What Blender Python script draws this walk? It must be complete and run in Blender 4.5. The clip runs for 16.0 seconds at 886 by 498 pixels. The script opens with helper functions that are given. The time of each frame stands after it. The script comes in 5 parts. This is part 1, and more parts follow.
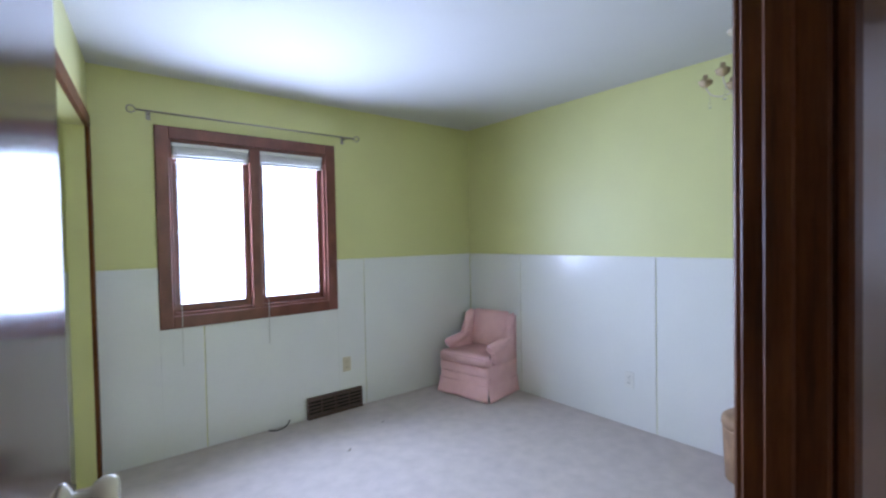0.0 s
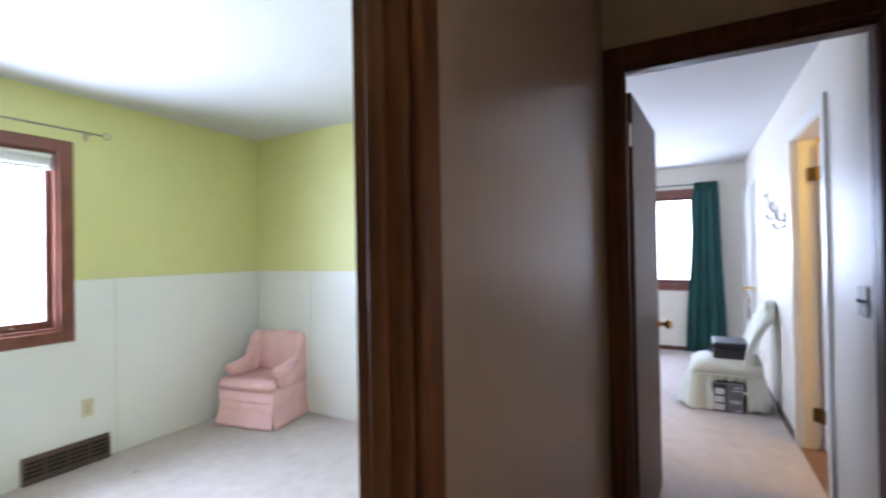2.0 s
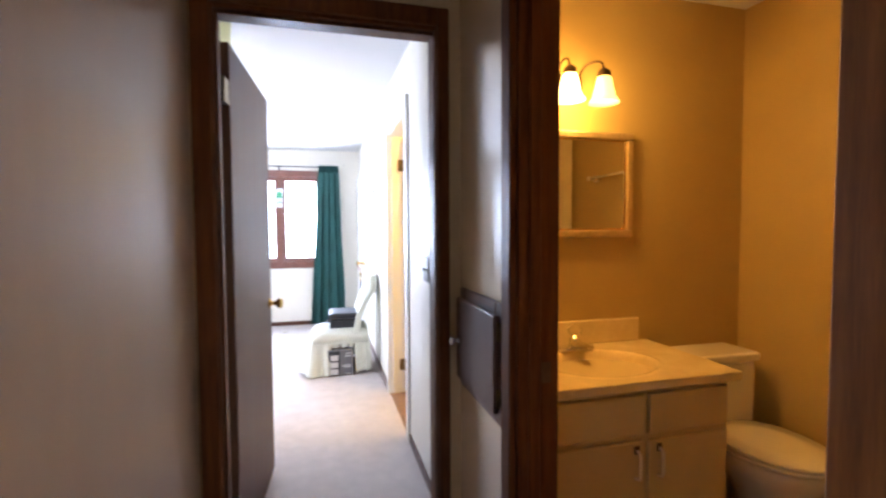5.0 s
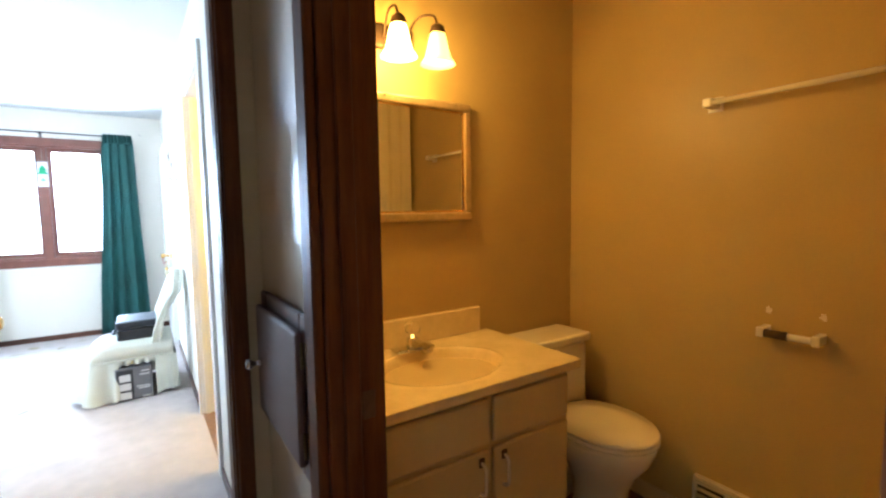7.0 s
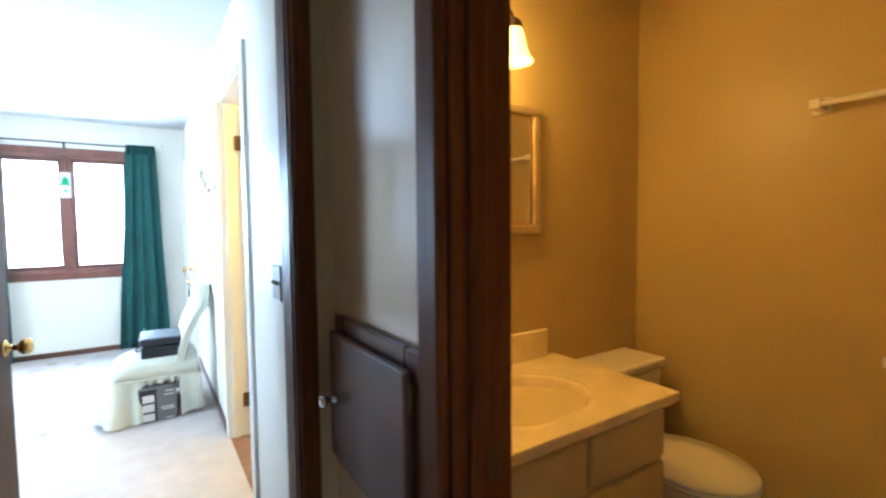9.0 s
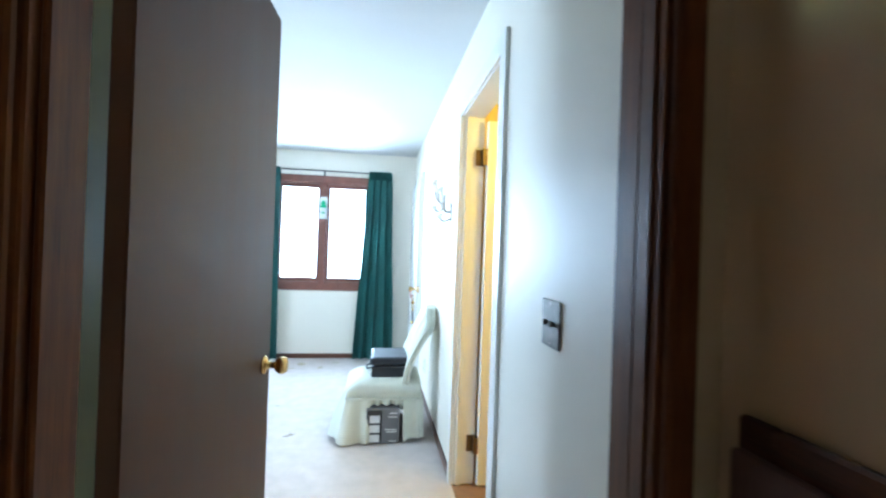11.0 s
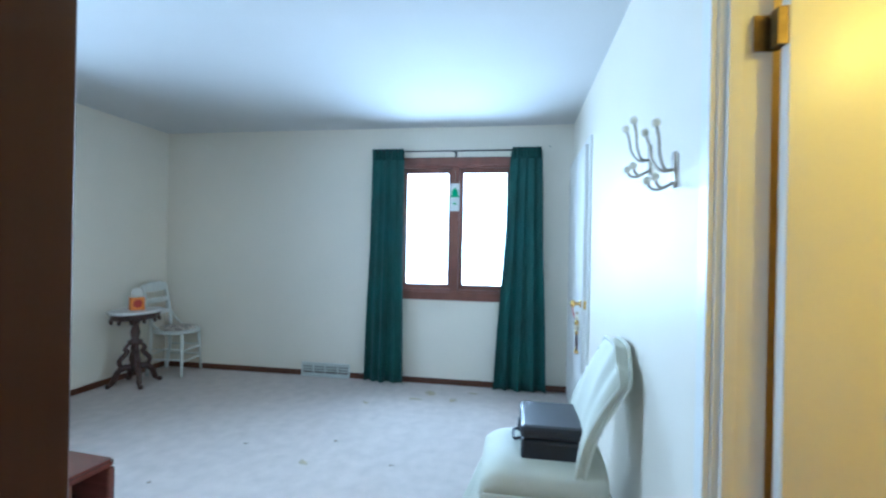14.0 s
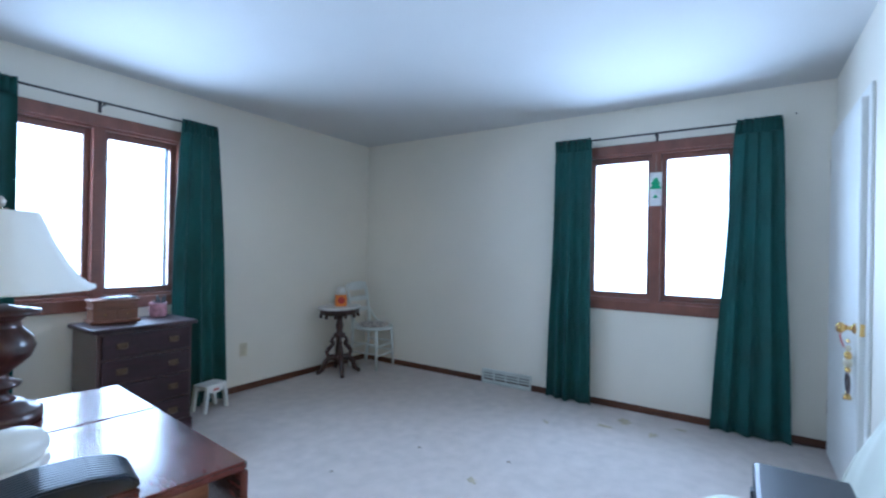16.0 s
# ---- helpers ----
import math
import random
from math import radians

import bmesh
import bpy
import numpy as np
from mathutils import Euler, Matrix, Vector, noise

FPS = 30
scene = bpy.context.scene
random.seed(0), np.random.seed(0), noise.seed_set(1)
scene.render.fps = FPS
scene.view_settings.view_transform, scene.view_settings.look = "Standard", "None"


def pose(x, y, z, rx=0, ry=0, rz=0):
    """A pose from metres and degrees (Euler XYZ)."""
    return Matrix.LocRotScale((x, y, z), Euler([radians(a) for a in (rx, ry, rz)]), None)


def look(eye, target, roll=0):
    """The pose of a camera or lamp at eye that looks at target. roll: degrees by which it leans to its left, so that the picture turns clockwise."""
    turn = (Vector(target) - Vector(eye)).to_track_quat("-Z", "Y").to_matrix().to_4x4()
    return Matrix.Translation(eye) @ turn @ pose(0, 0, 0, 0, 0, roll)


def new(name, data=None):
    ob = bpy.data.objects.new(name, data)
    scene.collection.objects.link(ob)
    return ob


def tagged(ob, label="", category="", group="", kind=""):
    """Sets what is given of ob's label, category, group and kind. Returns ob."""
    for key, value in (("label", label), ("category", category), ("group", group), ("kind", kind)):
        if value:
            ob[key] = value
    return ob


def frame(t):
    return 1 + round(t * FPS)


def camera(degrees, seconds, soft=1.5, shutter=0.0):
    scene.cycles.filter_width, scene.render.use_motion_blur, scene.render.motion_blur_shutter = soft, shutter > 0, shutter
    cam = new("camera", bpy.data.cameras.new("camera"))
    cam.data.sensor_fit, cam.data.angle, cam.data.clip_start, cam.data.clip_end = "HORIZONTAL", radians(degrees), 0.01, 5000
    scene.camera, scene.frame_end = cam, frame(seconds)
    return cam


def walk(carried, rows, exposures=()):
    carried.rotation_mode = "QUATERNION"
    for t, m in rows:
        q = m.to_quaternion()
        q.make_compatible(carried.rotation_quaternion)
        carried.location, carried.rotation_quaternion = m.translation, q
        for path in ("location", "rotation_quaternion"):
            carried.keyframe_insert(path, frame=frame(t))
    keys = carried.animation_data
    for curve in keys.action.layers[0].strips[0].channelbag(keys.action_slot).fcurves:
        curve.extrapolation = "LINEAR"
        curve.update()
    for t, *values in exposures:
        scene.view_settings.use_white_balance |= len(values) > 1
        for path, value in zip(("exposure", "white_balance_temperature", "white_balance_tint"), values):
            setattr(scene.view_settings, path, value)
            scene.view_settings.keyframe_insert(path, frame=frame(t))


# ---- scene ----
cam = camera(88.8, 16.0, soft=2.3, shutter=0.5)
PATH = [
    (0, (0.604, 0.364, 1.373), (1.858, 1.922, 1.327), -1.1),
    (0.5, (0.644, 0.335, 1.365), (1.978, 1.826, 1.35), -1.2),
    (1, (0.645, 0.267, 1.363), (2.111, 1.627, 1.376), -1.1),
    (1.5, (0.704, 0.223, 1.366), (2.298, 1.43, 1.386), -1.3),
    (2, (0.755, 0.186, 1.356), (2.514, 1.137, 1.374), -1.0),
    (2.5, (0.809, 0.157, 1.37), (2.692, 0.833, 1.37), -0.9),
    (3, (0.832, 0.116, 1.35), (2.781, 0.561, 1.353), -0.8),
    (3.5, (0.860, 0.121, 1.355), (2.847, 0.349, 1.339), -0.6),
    (4, (0.878, 0.126, 1.35), (2.877, 0.13, 1.323), -0.6),
    (4.5, (0.916, 0.11, 1.354), (2.899, -0.147, 1.301), -0.6),
    (5, (0.986, 0.058, 1.333), (2.917, -0.455, 1.245), -0.3),
    (7.5, (1.336, -0.176, 1.33), (2.943, -1.356, 1.166), -0.9),
    (8, (1.396, -0.145, 1.335), (2.98, -1.357, 1.183), -0.8),
    (8.5, (1.473, -0.111, 1.329), (3.079, -1.295, 1.199), -0.7),
    (9, (1.549, -0.067, 1.33), (3.222, -1.157, 1.221), -0.6),
    (9.5, (1.684, -0.031, 1.322), (3.446, -0.974, 1.233), -0.7),
    (10, (1.806, -0.009, 1.303), (3.680, -0.706, 1.273), 0.7),
    (12.5, (2.735, 0.036, 1.312), (4.735, 0.044, 1.294), 0.7),
    (13, (2.99, 0.008, 1.312), (4.988, 0.108, 1.295), 0.9),
    (13.5, (3.215, -0.005, 1.307), (5.203, 0.206, 1.296), 1.2),
    (14, (3.356, 0.044, 1.290), (5.331, 0.363, 1.287), 1.1),
    (14.5, (3.473, 0.08, 1.287), (5.413, 0.566, 1.290), 1.4),
    (15, (3.556, 0.062, 1.290), (5.419, 0.787, 1.285), 1.4),
    (15.5, (3.652, 0.043, 1.270), (5.407, 1.003, 1.271), 1.3),
    (16, (3.708, 0.053, 1.257), (5.377, 1.155, 1.265), 1.1),
]
EXPOSURES = [
    (0, -1.33, 5600, 36), (1.0, -1.25, 5650, 36), (1.5, -0.9, 5750, 34), (2.0, -0.5, 6000, 32), (2.5, -0.15, 6200, 34), (3.0, 0.32, 6350, 34), (4.0, 0.5, 6350, 32), (5.0, 0.58, 6150, 32),
    (7.5, 0.66, 5600, 16), (9.0, 0.65, 5450, 14), (10.2, 0.4, 5350, 12), (12.3, -0.28, 5500, 9), (13.0, -0.54, 5450, 12), (13.5, -0.58, 5300, 11), (14.5, -0.83, 5000, 9), (16, -0.98, 5150, 18),
]
walk(cam, [(t, look(eye, target, roll)) for t, eye, target, roll in PATH], EXPOSURES)

# ---------- world and light ----------
world = bpy.data.worlds.new("sky")
scene.world = world
world.use_nodes = True
wn = world.node_tree.nodes
sky = wn.new("ShaderNodeTexSky")
sky.sky_type, sky.sun_disc = "NISHITA", False
sky.sun_elevation, sky.sun_rotation = radians(38), radians(215)
wn["Background"].inputs["Strength"].default_value = 0.12
world.node_tree.links.new(sky.outputs[0], wn["Background"].inputs["Color"])

sun = new("sun", bpy.data.lights.new("sun", "SUN"))
sun.data.energy, sun.data.angle, sun.data.color = 1.2, radians(12), (1, 0.96, 0.9)
sun.matrix_world = look((-20, -28, 26), (0, 0, 0))


def window_light(name, centre, size, toward, watts):
    """Daylight of the overcast sky in a window's opening."""
    lamp = bpy.data.lights.new(name, "AREA")
    lamp.shape, lamp.size, lamp.size_y = "RECTANGLE", size[0], size[1]
    lamp.energy, lamp.color = watts, (0.66, 0.86, 1.0)
    lamp.spread = radians(150)
    ob = new(name, lamp)
    ob.matrix_world = look(centre, Vector(centre) + Vector(toward))
    return ob


def bulb(name, place, watts, colour, radius=0.03):
    lamp = bpy.data.lights.new(name, "POINT")
    lamp.energy, lamp.color, lamp.shadow_soft_size = watts, colour, radius
    ob = new(name, lamp)
    ob.location = place
    return ob


DAY = 1.0
window_light("daylight_green", (1.60, 3.96, 1.48), (1.06, 1.14), (0, -1, 0), 275 * DAY)
window_light("daylight_east", (7.83, 0.62, 1.48), (1.06, 1.14), (-1, 0, 0), 110 * DAY)
window_light("daylight_north", (4.966, 3.93, 1.47), (1.06, 1.14), (0, -1, 0), 110 * DAY)
WARM = (1.0, 0.57, 0.10)
BULB_X = 2.728
for yy, watts in ((-0.80, 4.6), (-0.965, 4.0), (-1.13, 0.9)):
    bulb("vanity_bulb", (BULB_X, yy, 1.925), watts, WARM)
bulb("second_bath_bulb", (3.75, -1.35, 2.1), 50.0, (1.0, 0.72, 0.12), 0.06)

# ---------- materials ----------


def mat(name, base, rough=0.5, metal=0.0, var=0.08, scale=3.0, fine=120.0, bump=0.05, stretch=(1, 1, 1), coat=0.0, tint=None, dist=0.002, spec=0.5, rv=0.05):
    """A surface with broad and fine variation of colour, gloss and relief. tint: the colour it drifts to."""
    m = bpy.data.materials.new(name)
    m.use_nodes = True
    n, k = m.node_tree.nodes, m.node_tree.links
    b = n["Principled BSDF"]
    co, mp = n.new("ShaderNodeTexCoord"), n.new("ShaderNodeMapping")
    k.new(co.outputs["Object"], mp.inputs["Vector"])
    mp.inputs["Scale"].default_value = stretch
    big, small = n.new("ShaderNodeTexNoise"), n.new("ShaderNodeTexNoise")
    for node, s, d in ((big, scale, 4.0), (small, fine, 2.0)):
        k.new(mp.outputs[0], node.inputs["Vector"])
        node.inputs["Scale"].default_value, node.inputs["Detail"].default_value = s, d
    add = n.new("ShaderNodeMath")
    add.operation = "MULTIPLY_ADD"
    k.new(small.outputs["Fac"], add.inputs[0])
    add.inputs[1].default_value = 0.35
    k.new(big.outputs["Fac"], add.inputs[2])
    ramp = n.new("ShaderNodeValToRGB")
    lo = [c * (1 - var) for c in (tint or base)]
    hi = [min(1, c * (1 + var)) for c in base]
    ramp.color_ramp.elements[0].position, ramp.color_ramp.elements[1].position = 0.42, 0.92
    ramp.color_ramp.elements[0].color, ramp.color_ramp.elements[1].color = (*lo, 1), (*hi, 1)
    k.new(add.outputs[0], ramp.inputs["Fac"])
    k.new(ramp.outputs[0], b.inputs["Base Color"])
    rr = n.new("ShaderNodeMapRange")
    k.new(big.outputs["Fac"], rr.inputs["Value"])
    rr.inputs["To Min"].default_value, rr.inputs["To Max"].default_value = max(0.02, rough - rv), min(1, rough + rv)
    k.new(rr.outputs[0], b.inputs["Roughness"])
    b.inputs["Metallic"].default_value = metal
    b.inputs["Coat Weight"].default_value, b.inputs["Coat Roughness"].default_value = coat, 0.12
    b.inputs["Specular IOR Level"].default_value = spec
    if bump:
        bp = n.new("ShaderNodeBump")
        bp.inputs["Strength"].default_value, bp.inputs["Distance"].default_value = bump, dist
        k.new(small.outputs["Fac"], bp.inputs["Height"])
        k.new(bp.outputs[0], b.inputs["Normal"])
    return m


def glow_mat(name, colour, strength):
    m = bpy.data.materials.new(name)
    m.use_nodes = True
    b = m.node_tree.nodes["Principled BSDF"]
    b.inputs["Base Color"].default_value = (0.9, 0.85, 0.7, 1)
    b.inputs["Emission Color"].default_value, b.inputs["Emission Strength"].default_value = (*colour, 1), strength
    return m


def glass_mat(name, colour=(1, 1, 1), rough=0.0):
    m = bpy.data.materials.new(name)
    m.use_nodes = True
    b = m.node_tree.nodes["Principled BSDF"]
    b.inputs["Base Color"].default_value = (*colour, 1)
    b.inputs["Transmission Weight"].default_value, b.inputs["Roughness"].default_value, b.inputs["IOR"].default_value = 1.0, rough, 1.45
    return m


M_WHITE = mat("white_wall_paint", (0.80, 0.745, 0.64), 0.5, var=0.03, scale=1.5, fine=180, bump=0.10)
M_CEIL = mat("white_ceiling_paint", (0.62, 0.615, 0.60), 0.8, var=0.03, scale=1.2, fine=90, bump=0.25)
M_GREEN = mat("lime_green_paint", (0.66, 0.65, 0.29), 0.45, var=0.04, scale=1.8, fine=160, bump=0.08)
M_PANEL = mat("white_tileboard", (0.80, 0.80, 0.77), 0.22, var=0.03, scale=2.0, fine=60, bump=0.02, coat=0.3)
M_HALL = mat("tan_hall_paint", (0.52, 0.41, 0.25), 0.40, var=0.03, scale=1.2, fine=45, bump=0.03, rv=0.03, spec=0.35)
# North wall: same hall paint, its shade put into a darker colour.
M_HALLSHADED = mat("brown_beige_wall_shaded", (0.35, 0.245, 0.165), 0.30, var=0.05, scale=3, fine=30, bump=0.03, stretch=(4, 4, 0.25), rv=0.05, spec=0.2)
# South wall: that paint again, its light put into a paler colour.
M_HALLGLOSSLIT = mat("beige_varnished_paint_lit", (0.82, 0.64, 0.42), 0.22, var=0.05, scale=1.2, fine=220, bump=0.12, rv=0.03, spec=1.0, coat=1.0, stretch=(1, 1, 0.02), dist=0.001)
M_HALLGLOSSLIT.node_tree.nodes["Principled BSDF"].inputs["Coat IOR"].default_value = 2.6
M_HALLGLOSSLIT.node_tree.nodes["Principled BSDF"].inputs["Coat Roughness"].default_value = 0.20
M_BATH = mat("tan_bath_paint", (0.49, 0.35, 0.115), 0.42, var=0.06, scale=2.5, fine=120, bump=0.08)
M_CARPET = mat("worn_beige_carpet", (0.67, 0.59, 0.54), 0.95, var=0.05, scale=10.0, fine=240, bump=1.0, tint=(0.625, 0.55, 0.505), dist=0.008, spec=0.1)
M_BATHFLOOR = mat("brown_vinyl_floor", (0.25, 0.13, 0.07), 0.35, var=0.25, scale=14, fine=80, bump=0.1)
M_WOOD = mat("red_brown_trim_wood", (0.150, 0.050, 0.012), 0.48, var=0.14, scale=9, fine=60, bump=0.08, stretch=(6, 6, 0.45), tint=(0.080, 0.026, 0.007), coat=0.0, spec=0.15)
M_WOODH = mat("red_brown_trim_wood_level", (0.11, 0.036, 0.016), 0.38, var=0.25, scale=9, fine=60, bump=0.08, stretch=(0.45, 0.45, 6), tint=(0.065, 0.022, 0.010), coat=0.12)
M_WINWOOD = mat("window_frame_wood", (0.19, 0.066, 0.042), 0.35, var=0.12, scale=6, fine=60, bump=0.05, stretch=(2, 2, 1.2), tint=(0.15, 0.05, 0.032), coat=0.2)
M_DOOR = mat("brown_door_veneer", (0.078, 0.026, 0.009), 0.46, var=0.07, scale=4, fine=22, bump=0.02, stretch=(5, 5, 0.3), tint=(0.072, 0.025, 0.010), rv=0.05, spec=0.25)
M_DOORGLOSS = mat("brown_varnished_door", (0.095, 0.042, 0.030), 0.14, var=0.10, scale=4, fine=40, bump=0.015, stretch=(5, 5, 0.3), tint=(0.075, 0.034, 0.024), coat=0.6, rv=0.02)
M_WDOOR = mat("white_door_paint", (0.78, 0.77, 0.73), 0.35, var=0.03, scale=2, fine=80, bump=0.04)
M_BRASS = mat("brass", (0.72, 0.48, 0.17), 0.22, 1.0, var=0.12, scale=30, fine=200, bump=0.02)
M_CHROME = mat("chrome", (0.75, 0.75, 0.75), 0.12, 1.0, var=0.05, scale=30, fine=200, bump=0.01)
M_NICKEL = mat("aged_nickel", (0.42, 0.38, 0.32), 0.32, 1.0, var=0.15, scale=40, fine=200, bump=0.03)
M_OLDBRASS = mat("tarnished_brass", (0.20, 0.14, 0.055), 0.40, 0.9, var=0.25, scale=30, fine=200, bump=0.05)
M_AMBER = mat("amber_tinted_glass_cup", (0.50, 0.37, 0.22), 0.25, var=0.2, scale=30, fine=120, bump=0.03)
M_BRONZE = mat("dull_bronze", (0.11, 0.07, 0.042), 0.42, 0.8, var=0.2, scale=30, fine=200, bump=0.05)
M_BLACKROD = mat("black_iron_rod", (0.02, 0.02, 0.022), 0.45, 0.4, var=0.2, scale=30, fine=200, bump=0.03)
M_CURTAIN = mat("dark_green_curtain_cloth", (0.005, 0.070, 0.062), 0.75, var=0.25, scale=5, fine=600, bump=0.25, stretch=(1, 1, 0.5), tint=(0.005, 0.055, 0.046), dist=0.001)
M_SHOWER = mat("cream_shower_curtain", (0.76, 0.68, 0.46), 0.6, var=0.06, scale=6, fine=300, bump=0.1)
M_PINK = mat("pink_upholstery", (0.96, 0.60, 0.60), 0.7, var=0.06, scale=8, fine=500, bump=0.2, tint=(0.94, 0.55, 0.56), dist=0.001)
M_CREAM = mat("cream_slipcover", (0.62, 0.62, 0.52), 0.7, var=0.06, scale=6, fine=500, bump=0.2, dist=0.001)
M_BLACK = mat("black_plastic", (0.018, 0.020, 0.026), 0.42, var=0.2, scale=12, fine=300, bump=0.1)
# Near-black stands in for the shade inside socket slots and vents.
M_SLOTSHADE = mat("slot_shade", (0.012, 0.010, 0.009), 0.8, var=0.1, bump=0)
M_GREYBOX = mat("grey_printed_card", (0.17, 0.17, 0.18), 0.5, var=0.1, scale=10, fine=100, bump=0.03)
M_BLACKBOX = mat("black_printed_card", (0.025, 0.025, 0.028), 0.45, var=0.1, scale=10, fine=100, bump=0.03)
M_PAPER = mat("white_printed_card", (0.75, 0.75, 0.74), 0.55, var=0.04, scale=10, fine=100, bump=0.02)
M_MAHOG = mat("dark_mahogany", (0.026, 0.008, 0.010), 0.42, var=0.3, scale=6, fine=50, bump=0.06, stretch=(1, 5, 5), tint=(0.018, 0.007, 0.008), coat=0.0, spec=0.3)
M_MAHOGV = mat("dark_turned_wood", (0.05, 0.017, 0.013), 0.30, var=0.3, scale=8, fine=50, bump=0.06, stretch=(5, 5, 1), tint=(0.03, 0.011, 0.009), coat=0.3)
M_DESK = mat("polished_desk_wood", (0.14, 0.040, 0.032), 0.22, var=0.25, scale=4, fine=40, bump=0.05, stretch=(5, 0.7, 5), tint=(0.09, 0.026, 0.022), coat=0.5)
M_DESKEND = mat("orange_brown_end_panel", (0.20, 0.070, 0.026), 0.35, var=0.25, scale=6, fine=50, bump=0.05, stretch=(1, 5, 5), tint=(0.13, 0.045, 0.018), coat=0.3)
M_CHESTNUT = mat("orange_brown_box_wood", (0.15, 0.052, 0.024), 0.38, var=0.25, scale=12, fine=60, bump=0.06, stretch=(1, 4, 4), tint=(0.18, 0.065, 0.03))
M_MARBLE = mat("white_marble", (0.80, 0.80, 0.78), 0.2, var=0.08, scale=8, fine=30, bump=0.0, tint=(0.66, 0.66, 0.66))
M_WPAINT = mat("worn_white_furniture_paint", (0.72, 0.74, 0.70), 0.4, var=0.06, scale=10, fine=120, bump=0.08)
M_SHADE = mat("white_lampshade_cloth", (0.86, 0.85, 0.80), 0.8, var=0.02, scale=6, fine=500, bump=0.1)
M_WPLASTIC = mat("white_plastic", (0.74, 0.73, 0.68), 0.4, var=0.04, scale=10, fine=200, bump=0.03)
M_IVORY = mat("ivory_plastic", (0.62, 0.55, 0.40), 0.4, var=0.05, scale=20, fine=200, bump=0.03)
M_COUNTER = mat("cultured_marble_counter", (0.82, 0.68, 0.38), 0.16, var=0.07, scale=9, fine=60, bump=0.01, tint=(0.77, 0.62, 0.33), coat=0.4)
M_CAB = mat("cream_cabinet_paint", (0.60, 0.47, 0.22), 0.4, var=0.06, scale=5, fine=90, bump=0.06)
M_PORC = mat("white_porcelain", (0.80, 0.74, 0.60), 0.10, var=0.02, scale=4, fine=40, bump=0, coat=0.5)
M_GILT = mat("gilt_frame", (0.62, 0.47, 0.24), 0.30, 0.7, var=0.2, scale=20, fine=90, bump=0.1)
M_HAMPER = mat("tan_wicker", (0.30, 0.18, 0.10), 0.6, var=0.25, scale=20, fine=120, bump=0.4, dist=0.004)
M_ORANGE = mat("orange_card", (0.75, 0.22, 0.03), 0.45, var=0.08, scale=12, fine=100, bump=0.02)
M_RED = mat("dark_red_print", (0.45, 0.03, 0.02), 0.45, var=0.08, scale=12, fine=100, bump=0.02)
M_PINKCUP = mat("mottled_pink_ceramic", (0.50, 0.26, 0.30), 0.25, var=0.4, scale=25, fine=80, bump=0.05)
M_SLATE = mat("dark_blue_grey_plastic", (0.030, 0.040, 0.055), 0.35, var=0.15, scale=15, fine=200, bump=0.05)
M_STAIN = mat("ochre_carpet_stain", (0.50, 0.41, 0.28), 0.95, var=0.2, scale=20, fine=400, bump=0.8, tint=(0.52, 0.45, 0.34), dist=0.004, spec=0.1)
M_STAIND = mat("dark_carpet_stain", (0.30, 0.24, 0.19), 0.95, var=0.2, scale=20, fine=400, bump=0.8, tint=(0.50, 0.44, 0.38), dist=0.004, spec=0.1)
M_BRIGHTGROUND = mat("bright_ground_sheet", (0.78, 0.79, 0.80), 0.8, var=0.06, scale=0.5, fine=20, bump=0.2)
M_FLORAL = mat("mottled_seat_cloth", (0.55, 0.50, 0.44), 0.8, var=0.6, scale=35, fine=200, bump=0.2, tint=(0.16, 0.09, 0.08))
M_PEWTER = mat("dull_pewter", (0.15, 0.14, 0.125), 0.5, 0.55, var=0.4, scale=60, fine=150, bump=0.4)
M_HATCH = mat("dull_brown_hatch_paint", (0.115, 0.058, 0.045), 0.5, var=0.12, scale=6, fine=60, bump=0.05, stretch=(1, 1, 3))
M_TEALGLASS = mat("green_opal_glass", (0.03, 0.38, 0.17), 0.15, var=0.15, scale=30, fine=90, bump=0.02)
M_CLEARGLASS = glass_mat("clear_glass")
M_MIRROR = mat("mirror_silver", (0.88, 0.88, 0.86), 0.02, 1.0, var=0.0, bump=0)
M_MIRROR.node_tree.nodes["Map Range"].inputs["To Min"].default_value = 0.0
M_MIRROR.node_tree.nodes["Map Range"].inputs["To Max"].default_value = 0.01
M_BULBGLASS = glow_mat("lit_frosted_glass", (1.0, 0.60, 0.12), 2.4)
M_BULBGLASS2 = glow_mat("lit_frosted_glass_bright", (1.0, 0.60, 0.14), 9.0)

# ---------- building blocks ----------


def box(bm, x0, x1, y0, y1, z0, z1, bevel=0.0, seg=1):
    m = Matrix.LocRotScale(((x0 + x1) / 2, (y0 + y1) / 2, (z0 + z1) / 2), None, (abs(x1 - x0), abs(y1 - y0), abs(z1 - z0)))
    vs = bmesh.ops.create_cube(bm, size=1, matrix=m)["verts"]
    if bevel:
        es = {e for v in vs for e in v.link_edges}
        bmesh.ops.bevel(bm, geom=list(es), offset=bevel, segments=seg, affect="EDGES", profile=0.5)
    return bm


def boxes(*rows, bevel=0.0, seg=1):
    bm = bmesh.new()
    for r in rows:
        box(bm, *r, bevel=bevel, seg=seg)
    return bm


def smooth(bm):
    for f in bm.faces:
        f.smooth = True
    return bm


def rod(bm, p, q, r0, r1=None, seg=12):
    p, q = Vector(p), Vector(q)
    r1 = r0 if r1 is None else r1
    d = q - p
    m = Matrix.Translation((p + q) / 2) @ d.to_track_quat("Z", "Y").to_matrix().to_4x4()
    out = bmesh.ops.create_cone(bm, cap_ends=True, segments=seg, radius1=r0, radius2=r1, depth=d.length, matrix=m)
    for v in out["verts"]:
        for f in v.link_faces:
            f.smooth = len(f.verts) == 4
    return bm


